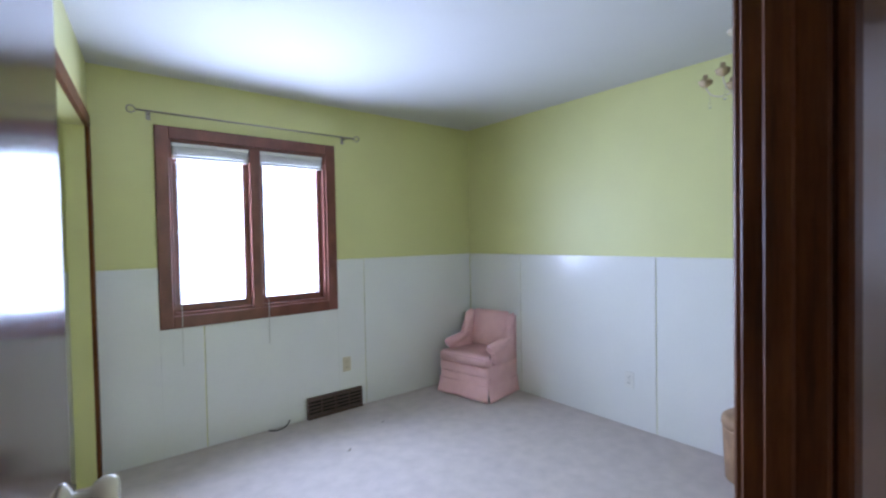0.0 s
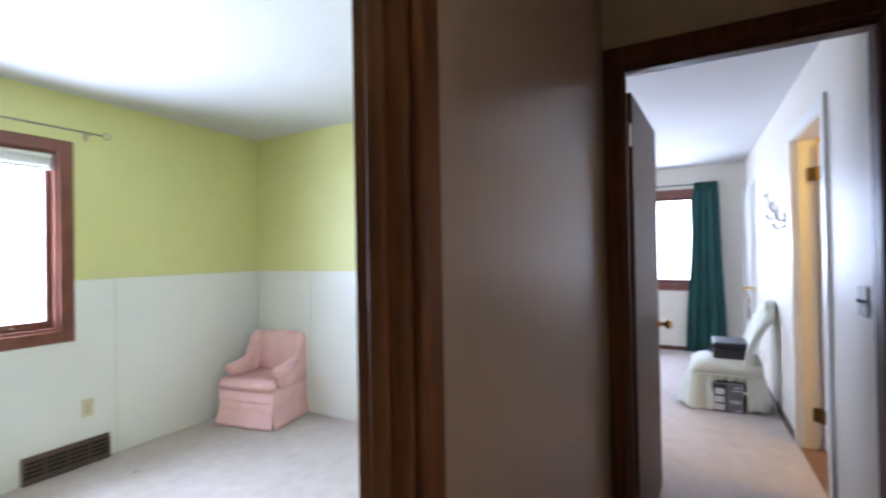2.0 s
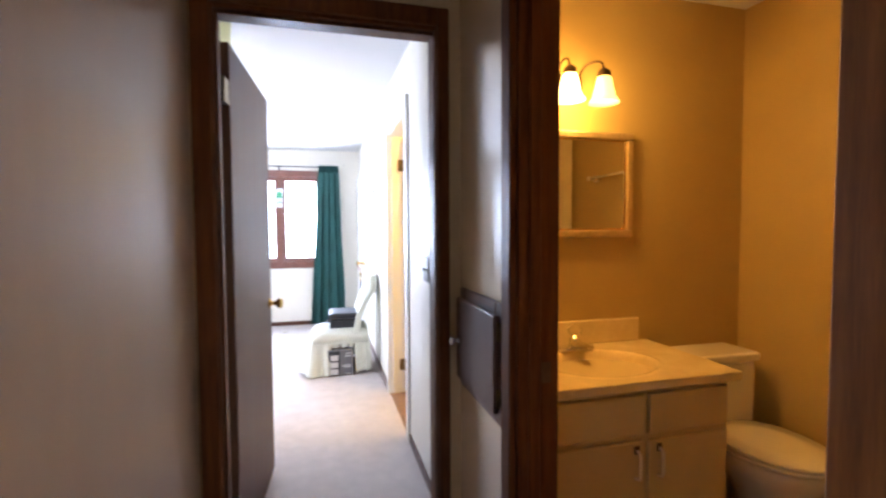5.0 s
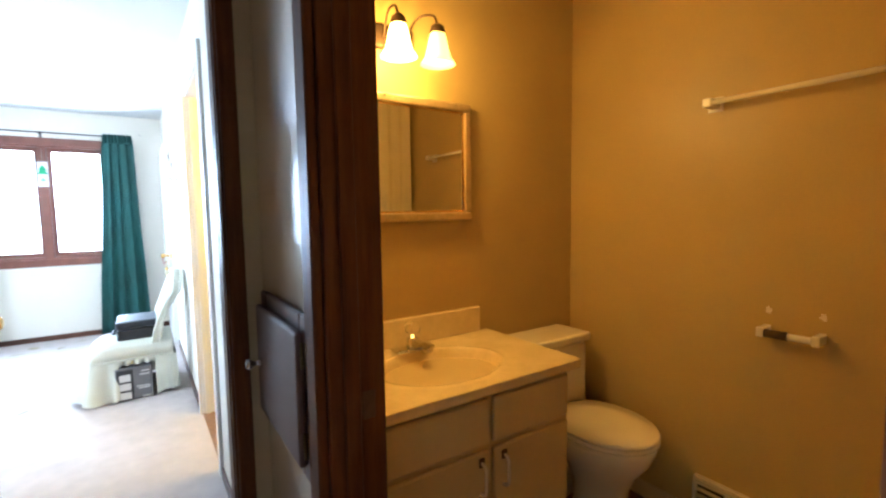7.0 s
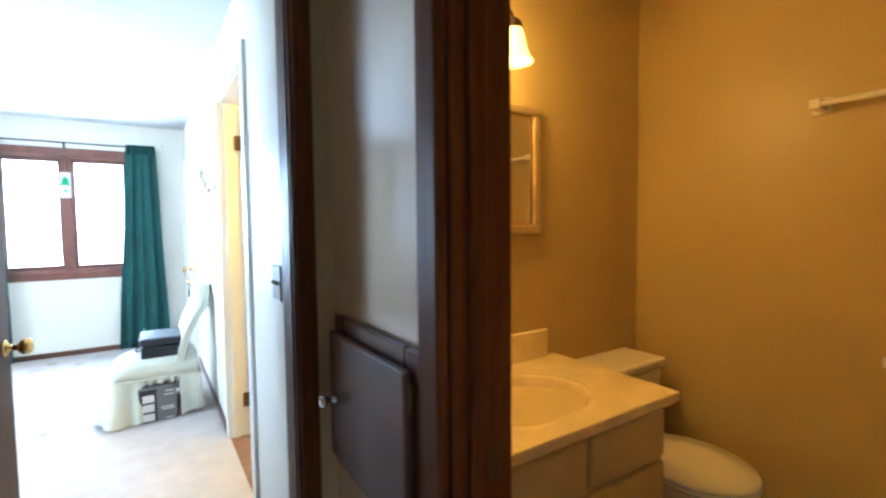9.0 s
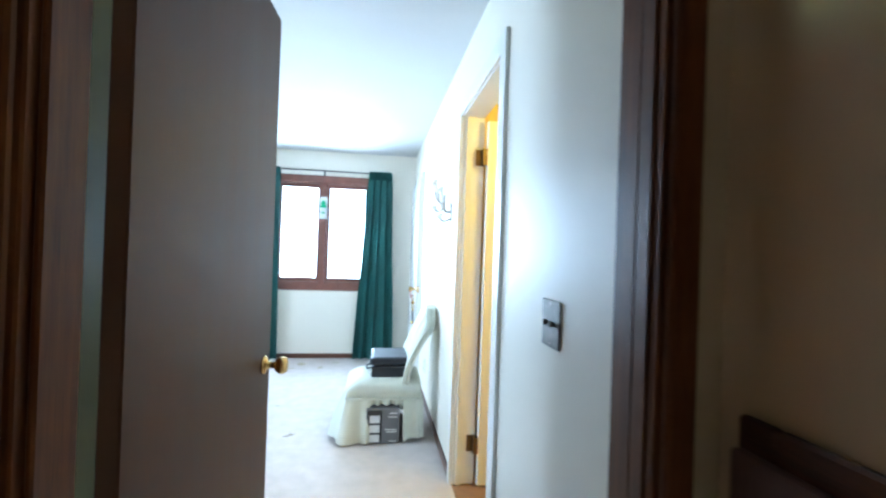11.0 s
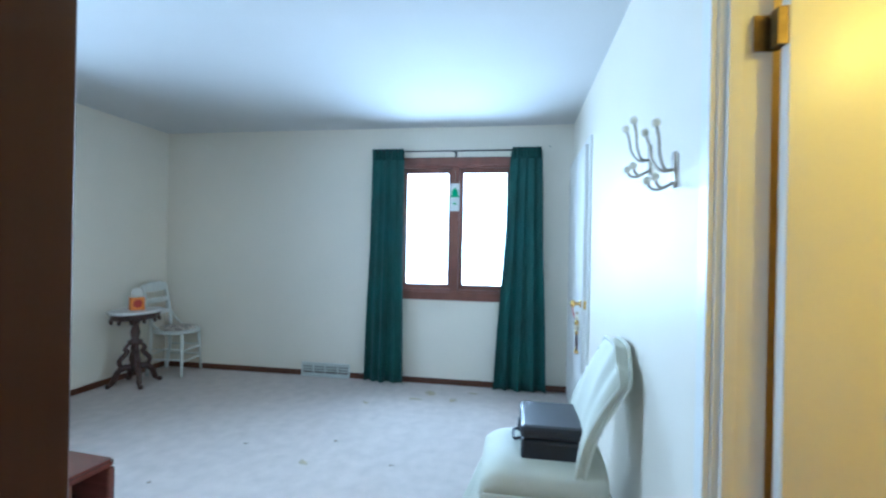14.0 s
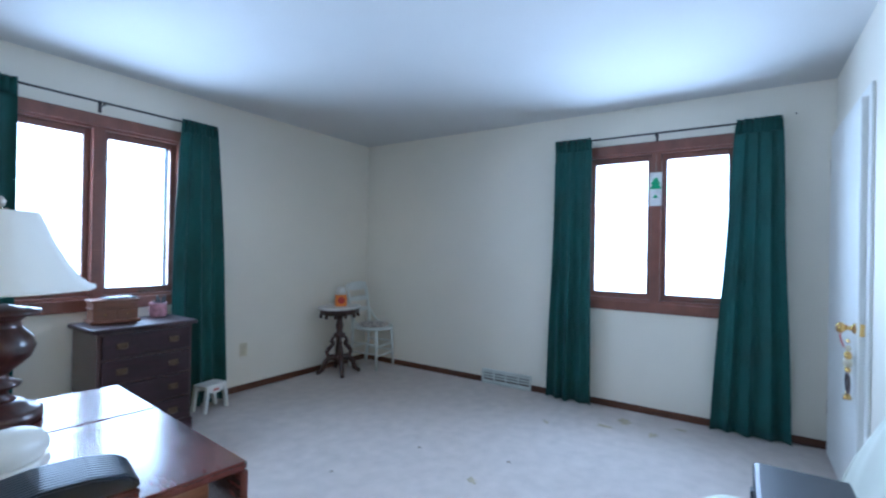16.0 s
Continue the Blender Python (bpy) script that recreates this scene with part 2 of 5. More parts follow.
def ball(bm, c, r, squash=(1, 1, 1), u=14, v=9):
    out = bmesh.ops.create_uvsphere(bm, u_segments=u, v_segments=v, radius=r, matrix=Matrix.LocRotScale(c, None, squash))
    for w in out["verts"]:
        for f in w.link_faces:
            f.smooth = True
    return bm


def lathe(bm, profile, seg=24, at=(0, 0, 0), cap=True, squash=(1, 1), shape=None):
    """A turned body from (radius, height) rows."""
    rings = []
    for r, z in profile:
        ring = []
        for i in range(seg):
            a = 2 * math.pi * i / seg
            k = shape(a) if shape else 1
            ring.append(bm.verts.new((at[0] + r * k * squash[0] * math.cos(a), at[1] + r * k * squash[1] * math.sin(a), at[2] + z)))
        rings.append(ring)
    for a, b in zip(rings, rings[1:]):
        for i in range(seg):
            f = bm.faces.new((a[i], a[(i + 1) % seg], b[(i + 1) % seg], b[i]))
            f.smooth = True
    if cap:
        bm.faces.new(rings[0][::-1])
        bm.faces.new(rings[-1])
    return bm


def tube(bm, pts, r, seg=8):
    """A round bar along a bent line; r: one radius, or one for each point."""
    pts = [Vector(p) for p in pts]
    rr = r if isinstance(r, (list, tuple)) else [r] * len(pts)
    rings = []
    side = None
    for i, p in enumerate(pts):
        d = (pts[min(i + 1, len(pts) - 1)] - pts[max(i - 1, 0)]).normalized()
        if side is None:
            side = d.orthogonal().normalized()
        side = (side - d * side.dot(d)).normalized()
        up = d.cross(side)
        rings.append([bm.verts.new(p + rr[i] * (math.cos(a) * side + math.sin(a) * up)) for a in (2 * math.pi * j / seg for j in range(seg))])
    for a, b in zip(rings, rings[1:]):
        for i in range(seg):
            f = bm.faces.new((a[i], a[(i + 1) % seg], b[(i + 1) % seg], b[i]))
            f.smooth = True
    bm.faces.new(rings[0][::-1])
    bm.faces.new(rings[-1])
    return bm


def bend(pts, n=8):
    """A smooth line through a few points."""
    pts = [Vector(p) for p in pts]
    out = []
    for i in range(len(pts) - 1):
        a, b, c, d = pts[max(i - 1, 0)], pts[i], pts[i + 1], pts[min(i + 2, len(pts) - 1)]
        for j in range(n):
            t = j / n
            out.append(0.5 * (2 * b + (c - a) * t + (2 * a - 5 * b + 4 * c - d) * t * t + (3 * b - a - 3 * c + d) * t ** 3))
    return out + [pts[-1]]


def slab(bm, outline, axis, lo, hi):
    """A flat outline given thickness along an axis: 0 x (outline y, z), 1 y (x, z), 2 z (x, y)."""
    def at(p, h):
        return [(h, p[0], p[1]), (p[0], h, p[1]), (p[0], p[1], h)][axis]
    a = [bm.verts.new(at(p, lo)) for p in outline]
    b = [bm.verts.new(at(p, hi)) for p in outline]
    n = len(outline)
    bm.faces.new(a[::-1])
    bm.faces.new(b)
    for i in range(n):
        bm.faces.new((a[i], a[(i + 1) % n], b[(i + 1) % n], b[i]))
    return bm


def part(name, bm, material, parent=None, label=""):
    bmesh.ops.recalc_face_normals(bm, faces=bm.faces[:])
    me = bpy.data.meshes.new(name)
    bm.to_mesh(me)
    bm.free()
    me.materials.append(material)
    ob = new(name, me)
    if parent is not None:
        ob.parent = parent
    return tagged(ob, label)


def thing(name, place, turn, label, category, group=""):
    ob = new(name)
    ob.empty_display_size = 0.1
    ob.matrix_basis = pose(*place, 0, 0, turn)
    return tagged(ob, label, category, group)


def structure(name, bm, material, label):
    return tagged(part(name, bm, material), label, kind="structure")


def wall_rows(axis, c0, c1, a0, a1, z0, z1, holes=()):
    """Boxes of a wall between c0 and c1 that runs from a0 to a1, with holes (a0, a1, z0, z1) through it."""
    cuts = sorted({a0, a1, *[h[0] for h in holes], *[h[1] for h in holes]})
    rows = []
    for p, q in zip(cuts, cuts[1:]):
        inside = sorted((h[2], h[3]) for h in holes if h[0] <= p and h[1] >= q)
        low = z0
        for b, t in inside + [(z1, z1)]:
            if b - low > 1e-4:
                rows.append((c0, c1, p, q, low, b) if axis == "x" else (p, q, c0, c1, low, b))
            low = t
    return rows

# ---------- the rooms ----------
H = 2.44
GN, GE, BE, BN, BW, S0, S1 = 3.73, 3.665, 7.597, 3.68, 3.72, -0.455, -0.567
GEF = 3.66
HN0, HN1, HD0, HD1 = 0.475, 0.56, 2.653, 2.768
DOORTOP = 2.05
GJ = 1.213

# Unseen ground, added and coloured white to keep the windows bright.
structure("ground", boxes((-60, 70, -60, 64, -0.75, -0.6)), M_BRIGHTGROUND, "unseen white ground sheet added outside the house")
structure("floor", boxes((-1.3, HD0, S0, HN0 + 0.04, -0.1, 0), (-0.3, GE + 0.04, HN0 + 0.04, GN, -0.1, 0), (HD0, BW, S0, HN0 + 0.04, -0.1, 0), (BW, BE, S0, BN, -0.1, 0)), M_CARPET, "worn pale beige wall-to-wall carpet")
structure("floor_bath", boxes((0.3, 2.95, -2.15, S0, -0.1, -0.004), (2.95, 5.2, -2.15, S0, -0.1, -0.004)), M_BATHFLOOR, "brown patterned vinyl bathroom floor")
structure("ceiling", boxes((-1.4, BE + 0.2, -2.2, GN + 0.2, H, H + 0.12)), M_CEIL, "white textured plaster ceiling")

# bedroom
EW = (0.085, 1.155, 0.875, 2.075)
NW = (4.431, 5.501, 0.885, 2.055)
GW = (1.065, 2.135, 0.90, 2.05)
structure("wall_bedroom_east", boxes(*wall_rows("x", BE, BE + 0.15, S1, BN + 0.17, 0, H, [EW])), M_WHITE, "off-white painted bedroom wall with a window opening")
structure("wall_bedroom_north", boxes(*wall_rows("y", BN, BN + 0.15, 3.695, BE, 0, H, [NW])), M_WHITE, "off-white painted bedroom wall with a window opening")
structure("wall_bedroom_west", boxes((3.692, BW, HN1, BN, 0, H)), M_WHITE, "off-white painted bedroom partition wall")
structure("wall_entry_north", boxes((HD1, BW, HN1 - 0.03, HN1, 0, H)), M_WHITE, "off-white painted wall behind the open bedroom door")
B2 = (3.79, 4.622, 0, 2.09)
D3 = (6.60, 7.50, 0, 2.03)
structure("wall_bedroom_south", boxes(*wall_rows("y", S1, S0, HD1 - 0.02, BE, 0, H, [B2, D3])), M_WHITE, "off-white painted bedroom wall with two doorways")
structure("wall_closet_back", boxes((6.4, BE, S1 - 0.12, S1 - 0.06, 0, H)), M_WHITE, "white closet wall behind the white door")

# hall
BD = (1.312, 2.142, 0, DOORTOP)
GD = (0.385, GJ + 0.012, 0, DOORTOP)
structure("wall_hall_south", boxes(*wall_rows("y", S1, S0, -1.3, HD1 - 0.02, 0, H, [BD])), M_HALLGLOSSLIT, "beige gloss-painted hall wall with the bathroom doorway, light put into its tone")
structure("wall_hall_north", boxes(*wall_rows("y", HN0, HN0 + 0.04, -1.3, HD0, 0, H, [GD])), M_HALLSHADED, "beige gloss-painted hall wall with a bedroom doorway, shade put into its tone")
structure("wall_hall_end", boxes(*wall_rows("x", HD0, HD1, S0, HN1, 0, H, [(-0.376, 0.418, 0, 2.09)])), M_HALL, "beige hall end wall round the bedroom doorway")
structure("wall_hall_west", boxes((-1.4, -1.3, S1, HN1, 0, H)), M_HALL, "beige wall closing the hall")

# green room
structure("wall_green_south", boxes(*wall_rows("y", HN0 + 0.04, HN1, -0.4, GE, 0, H, [GD])), M_GREEN, "lime green painted wall with the doorway")
structure("wall_green_north", boxes(*wall_rows("y", GN, GN + 0.15, -0.4, 3.69, 0, H, [GW])), M_GREEN, "lime green painted wall with a window opening")
structure("wall_green_east", boxes((GEF, 3.69, HN1, GN, 0, H)), M_GREEN, "lime green painted wall above white wainscot")
structure("wall_green_west", boxes((-0.4, -0.3, HN1, GN, 0, H)), M_GREEN, "lime green closet back wall")
structure("wall_green_southwest", boxes((0.20, 0.28, HN1, 1.72, 0, H)), M_GREEN, "lime green wall behind the open door")



def slanted(bm, v0, v1, d0, d1, z0, z1, bevel=0.0):
    """A piece of the closet wall, slightly slanted to fit the camera's view: v along it from the window wall, d behind
    its face.
    """
    a, w = Vector((0.665, GN, 0)), Vector((-0.125, -1.13, 0)).normalized()
    n = Vector((-w.y, w.x, 0)) * -1
    bot = [a + w * v + n * d for v, d in ((v0, d0), (v1, d0), (v1, d1), (v0, d1))]
    lo = [bm.verts.new(p + Vector((0, 0, z0))) for p in bot]
    hi = [bm.verts.new(p + Vector((0, 0, z1))) for p in bot]
    bm.faces.new(lo[::-1])
    bm.faces.new(hi)
    for i in range(4):
        bm.faces.new((lo[i], lo[(i + 1) % 4], hi[(i + 1) % 4], hi[i]))
    return bm


bm = bmesh.new()
slanted(bm, -0.02, 0.11, 0, 0.1, 0, H)
slanted(bm, 0.11, 1.75, 0, 0.1, 2.05, H)
slanted(bm, 1.75, 2.05, 0, 0.1, 0, H)
structure("wall_closet_front", bm, M_GREEN, "lime green wall round the closet opening")
bm = bmesh.new()
slanted(bm, 0.05, 0.112, -0.016, 0.004, 0, 2.12)
slanted(bm, 0.112, 1.748, -0.016, 0.004, 2.045, 2.12)
slanted(bm, 1.748, 1.81, -0.016, 0.004, 0, 2.12)
structure("closet_trim", bm, M_WOOD, "red-brown wooden casing round the closet opening")

# bath
BX = 2.863
structure("wall_bath_east", boxes((BX, BX + 0.06, -2.04, S1, 0, H)), M_BATH, "tan painted bathroom wall behind the vanity")
structure("wall_bath_south", boxes((0.3, 5.2, -2.14, -2.04, 0, H)), M_BATH, "tan painted bathroom wall with towel bar")
structure("wall_bath_west", boxes((0.2, 0.3, -2.13, S1, 0, H)), M_BATH, "tan painted wall closing the bathroom")
structure("wall_bath_north", boxes(*wall_rows("y", S1 - 0.012, S1, 0.3, BX, 0, H, [BD])), M_BATH, "tan painted bathroom side of the hall wall")
M_YELLOW = mat("yellow_bath_paint", (0.72, 0.56, 0.24), 0.45, var=0.04, scale=2, fine=120, bump=0.06)
structure("wall_second_bath_west", boxes((BX + 0.06, 2.96, -2.04, S1, 0, H)), M_YELLOW, "yellow painted wall of the second bathroom")
structure("wall_second_bath_east", boxes((5.1, 5.2, -2.04, S1, 0, H)), M_YELLOW, "yellow painted wall of the second bathroom")
structure("wall_second_bath_north", boxes(*wall_rows("y", S1 - 0.012, S1, 2.96, 5.1, 0, H, [B2])), M_YELLOW, "yellow painted wall round the second bathroom doorway")


# trim round the doorways
def casing_rows_y(a0, a1, top, face, out, back, w=0.062):
    """Casing and jamb of an opening in a wall along x: on the face at y = face, proud by out, to the wall's other face at back."""
    f0, f1 = sorted((face, face + out))
    return [(a0 - w, a0 + 0.012, f0, f1, 0, top + w), (a1 - 0.012, a1 + w, f0, f1, 0, top + w), (a0 + 0.012, a1 - 0.012, f0, f1, top - 0.012, top + w)]


def trim(name, rows, material, label, bevel=0.004):
    return structure(name, boxes(*rows, bevel=bevel), material, label)


trim("trim_bath_door", casing_rows_y(BD[0], BD[1], DOORTOP, S0, 0.022, S1, 0.050), M_WOOD, "red-brown wooden casing of the bathroom doorway")
JB = 0.018
trim("jamb_bath_door", [(BD[0], BD[0] + JB, S1 - 0.014, S0 - 0.001, 0, DOORTOP), (BD[1] - JB, BD[1], S1 - 0.014, S0 - 0.001, 0, DOORTOP), (BD[0] + JB, BD[1] - JB, S1 - 0.014, S0 - 0.001, DOORTOP - JB, DOORTOP), (BD[1] - JB - 0.010, BD[1] - JB, S1 + 0.045, S1 + 0.08, 0, DOORTOP - JB), (BD[0] + JB, BD[0] + JB + 0.012, S1 + 0.02, S1 + 0.06, 0, DOORTOP - JB)], M_WOOD, "red-brown wooden jamb of the bathroom doorway", 0.003)
trim("trim_green_door", casing_rows_y(GD[0], GD[1], DOORTOP, HN0, -0.016, HN1, 0.036), M_WOOD, "red-brown wooden casing of the green bedroom doorway")
trim("trim_green_door_inside", casing_rows_y(GD[0] - 0.016, GD[1] + 0.016, DOORTOP + 0.016, HN1, 0.014, HN0, 0.05), M_WOOD, "red-brown wooden casing inside the green bedroom")
trim("jamb_green_door", [(GD[0], GD[0] + JB, HN0 + 0.001, HN1 - 0.001, 0, DOORTOP), (GD[1] - JB, GD[1], HN0 + 0.001, HN1 - 0.001, 0, DOORTOP), (GD[0] + JB, GD[1] - JB, HN0 + 0.001, HN1 - 0.001, DOORTOP - JB, DOORTOP), (GD[1] - JB - 0.006, GD[1] - JB, HN0 + 0.03, HN0 + 0.06, 0, DOORTOP - JB)], M_WOOD, "red-brown wooden jamb with a stop", 0.003)
y0, y1, dt = -0.376, 0.418, 2.09
trim("trim_bedroom_door", [(HD0 - 0.016, HD0, y0 - 0.032, y0 + 0.012, 0, dt + 0.06), (HD0 - 0.016, HD0, y1 - 0.012, y1 + 0.050, 0, dt + 0.06), (HD0 - 0.0155, HD0, y0 + 0.012, y1 - 0.012, dt - 0.006, dt + 0.06)], M_WOOD, "red-brown wooden casing of the bedroom doorway")
trim("jamb_bedroom_door", [(HD0 + 0.001, HD1 + 0.002, y0, y0 + JB, 0, dt), (HD0 + 0.001, HD1 + 0.002, y1 - JB, y1, 0, dt), (HD0 + 0.001, HD1 + 0.002, y0 + JB, y1 - JB, dt - JB, dt), (HD0 + 0.02, HD0 + 0.055, y0 + JB, y0 + JB + 0.003, 0, dt - JB), (HD0 + 0.02, HD0 + 0.055, y1 - JB - 0.010, y1 - JB, 0, dt - JB), (HD0 + 0.02, HD0 + 0.055, y0 + JB + 0.003, y1 - JB - 0.010, dt - JB - 0.012, dt - JB)], M_WOOD, "red-brown wooden jamb with a stop", 0.003)
trim("trim_second_bath", [(B2[0] - 0.065, B2[0] + 0.012, S0, S0 + 0.016, 0, B2[3] + 0.06), (B2[1] - 0.012, B2[1] + 0.045, S0, S0 + 0.016, 0, B2[3] + 0.06), (B2[0] + 0.012, B2[1] - 0.012, S0, S0 + 0.0155, B2[3] - 0.012, B2[3] + 0.06)], M_WDOOR, "white painted casing of the second bathroom doorway", 0.0015)
trim("jamb_second_bath", [(B2[0], B2[0] + JB, S1 - 0.014, S0 - 0.001, 0, B2[3]), (B2[1] - JB, B2[1], S1 - 0.014, S0 - 0.001, 0, B2[3]), (B2[0] + JB, B2[1] - JB, S1 - 0.014, S0 - 0.001, B2[3] - JB, B2[3]), (B2[1] - JB - 0.012, B2[1] - JB, S0 - 0.05, S0 - 0.02, 0, B2[3] - JB)], M_WDOOR, "white painted jamb", 0.001)
trim("trim_closet_door", casing_rows_y(D3[0], D3[1], D3[3], S0, 0.014, S1, 0.055), M_WDOOR, "white painted casing of the bedroom closet door")

# baseboards
BB = 0.055
structure("baseboard", boxes((BE - 0.012, BE, S0 + 0.013, BN - 0.013, 0, BB), (BW + 0.001, BE - 0.012, BN - 0.012, BN, 0, BB), (B2[1] + 0.066, D3[0] - 0.057, S0, S0 + 0.012, 0, BB), (HD1 + 0.01, B2[0] - 0.066, S0, S0 + 0.012, 0, BB), bevel=0.003), M_WOODH, "low dark wooden baseboard")

# wainscot boards of the green room
RAIL = 1.215
WAINSCOT = []
for a, b in ((-0.29, 0.02), (0.03, 1.24), (1.246, 2.451), (2.457, GEF - 0.012)):
    WAINSCOT.append(wall_rows("y", GN - 0.008, GN, a, b, 0.0, RAIL, [(max(a, 0.99), min(b, 2.21), 0.835, RAIL)] if b > 0.99 and a < 2.21 else []))
for a, b in ((HN1 + 0.02, 0.63), (0.636, 1.848), (1.854, 3.063), (3.069, GN - 0.009)):
    WAINSCOT.append([(GEF - 0.008, GEF, a, b, 0.0, RAIL)])

# ---------- windows ----------


def window(name, place, turn, w, h, label, blind):
    """A double casement in its wooden frame; local x along the wall, y out through it, z from the opening's foot."""
    win = thing(name, place, turn, label, "window")
    tagged(win, kind="structure")
    c = 0.075
    part("casing", boxes((-w / 2 - c, -w / 2 + 0.004, -0.02, 0, -c, h + c), (w / 2 - 0.004, w / 2 + c, -0.02, 0, -c, h + c), (-w / 2 + 0.004, w / 2 - 0.004, -0.02, 0, h - 0.004, h + c), (-w / 2 + 0.004, w / 2 - 0.004, -0.02, 0, -c, 0.004), bevel=0.004), M_WINWOOD, win)
    part("window_frame", boxes((-w / 2, -w / 2 + 0.02, 0.001, 0.13, 0, h), (w / 2 - 0.02, w / 2, 0.001, 0.13, 0, h), (-w / 2 + 0.02, w / 2 - 0.02, 0.001, 0.13, h - 0.02, h), (-0.035, 0.035, -0.012, 0.13, 0.0, h - 0.02), bevel=0.003), M_WINWOOD, win)
    part("window_sill", boxes((-w / 2 + 0.02, -0.035, 0.002, 0.13, 0, 0.024), (0.035, w / 2 - 0.02, 0.002, 0.13, 0, 0.024), bevel=0.003), M_WINWOOD, win)
    for s in (-1, 1):
        a, b = sorted((s * 0.035, s * (w / 2 - 0.02)))
        sash = part("sash", boxes((a, a + 0.036, 0.045, 0.085, 0.024, h - 0.02), (b - 0.036, b, 0.045, 0.085, 0.024, h - 0.02), (a + 0.036, b - 0.036, 0.045, 0.085, 0.024, 0.07), (a + 0.036, b - 0.036, 0.045, 0.085, h - 0.066, h - 0.02), bevel=0.003), M_WINWOOD, win)
        pane = part("pane", boxes((a + 0.034, b - 0.034, 0.063, 0.067, 0.068, h - 0.064)), M_CLEARGLASS, sash)
        pane.visible_shadow = False
        part("crank_handle", rod(rod(bmesh.new(), ((a + b) / 2, 0.03, 0.03), ((a + b) / 2, 0.0, 0.045), 0.006), ((a + b) / 2, 0.0, 0.045), ((a + b) / 2 + 0.05, -0.004, 0.04), 0.005), M_BRONZE, sash)
        if blind:
            bl = part("raised_blind", boxes((a + 0.004, b - 0.004, 0.002, 0.036, h - 0.048, h - 0.022), bevel=0.002), M_WPLASTIC, win, "raised white slatted blind")
            for i in range(8):
                part("slat", boxes((a + 0.008, b - 0.008, 0.004, 0.036, h - 0.055 - i * 0.0062, h - 0.051 - i * 0.0062)), M_WPLASTIC, bl)
            part("bottom_rail", boxes((a + 0.006, b - 0.006, 0.003, 0.037, h - 0.122, h - 0.103), bevel=0.003), M_WPLASTIC, bl)
            part("cord", rod(bmesh.new(), (a + 0.03, -0.024, h - 0.05), (a + 0.03, -0.024, -0.29 + 0.03 * s), 0.0022, seg=6), M_WPLASTIC, bl)
    return win


window("window_1", (1.60, GN, 0.90), 0, 1.07, 1.15, "double casement window in red-brown wood with raised blinds", True)
window("window_2", (BE, 0.62, 0.875), -90, 1.07, 1.20, "double casement window in red-brown wood between green curtains", False)
window("window_3", (4.966, BN, 0.885), 0, 1.07, 1.17, "double casement window in red-brown wood behind the dresser", False)

# ---------- doors ----------


def knob(parent, place, toward, material, glass=None, rose=0.028):
    """A round knob on a rose; toward: +1 or -1 along the door's local y."""
    x, y, z = place
    k = part("door_knob", lathe(bmesh.new(), [(rose, 0), (rose, 0.004), (rose * 0.75, 0.009), (0.011, 0.013), (0.010, 0.034), (0.020, 0.040), (0.0265, 0.050), (0.027, 0.060), (0.021, 0.070), (0.012, 0.072)], 20), glass or material, parent, "")
    k.matrix_basis = pose(x, y, z, -90 * toward, 0, 0)
    return k


def door(name, hinge, turn, width, height, label, material, metal, knobs=(1, -1), hinges=(0.2, 1.02, 1.83), z=0.012, glass=None, knob_z=0.99, leaf=0.02):
    """A flush slab that hangs from its hinge at the origin and runs along local x; its thickness along local y."""
    d = thing(name, (hinge[0], hinge[1], z), turn, label, "door")
    tagged(d, kind="structure")
    part("slab", boxes((0.004, width, -0.035, 0, 0, height), bevel=0.003), material, d)
    for s in knobs:
        knob(d, (width - 0.065, 0 if s > 0 else -0.035, knob_z - z), s, metal, glass)
    part("latch_plate", boxes((width, width + 0.0015, -0.029, -0.006, knob_z - z - 0.03, knob_z - z + 0.03)), metal, d)
    for h in hinges:
        part("hinge", rod(boxes((-leaf, 0.003, -0.034, -0.002, h - 0.045, h + 0.045)), (-0.002, 0.004, h - 0.046), (-0.002, 0.004, h + 0.046), 0.0065, seg=10), M_OLDBRASS, d, "tarnished brass leaf hinge")
    return d


door("door_1", (2.84, 0.420), -3.5, 0.782, 2.02, "dark brown flush bedroom door standing open with a brass knob", M_DOOR, M_BRASS, hinges=(0.25, 1.83), knob_z=0.94, leaf=0.06)
door("door_2", (0.405, 0.566), 79, 0.76, 2.02, "dark brown flush door standing open with a pale knob", M_DOORGLOSS, M_BRASS, knobs=(-1, 1), glass=M_PORC)
door("door_3", (7.492, S0 + 0.004), 180, 0.885, 2.02, "white painted closet door, closed", M_WDOOR, M_BRASS, knobs=(-1,), hinges=(0.29, 1.83), knob_z=0.915)
yellow_door = door("door_4", (4.588, S1 - 0.018), -88, 0.78, 2.03, "white painted bathroom door standing open in yellow light", M_WDOOR, M_BRONZE, hinges=(0.22, 1.83))

for h in (0.22, 1.83):
    part("hinge_leaf", boxes((-0.052, -0.006, 0.0105, 0.0135, h - 0.045, h + 0.045)), M_OLDBRASS, yellow_door)

# ---------- green room ----------


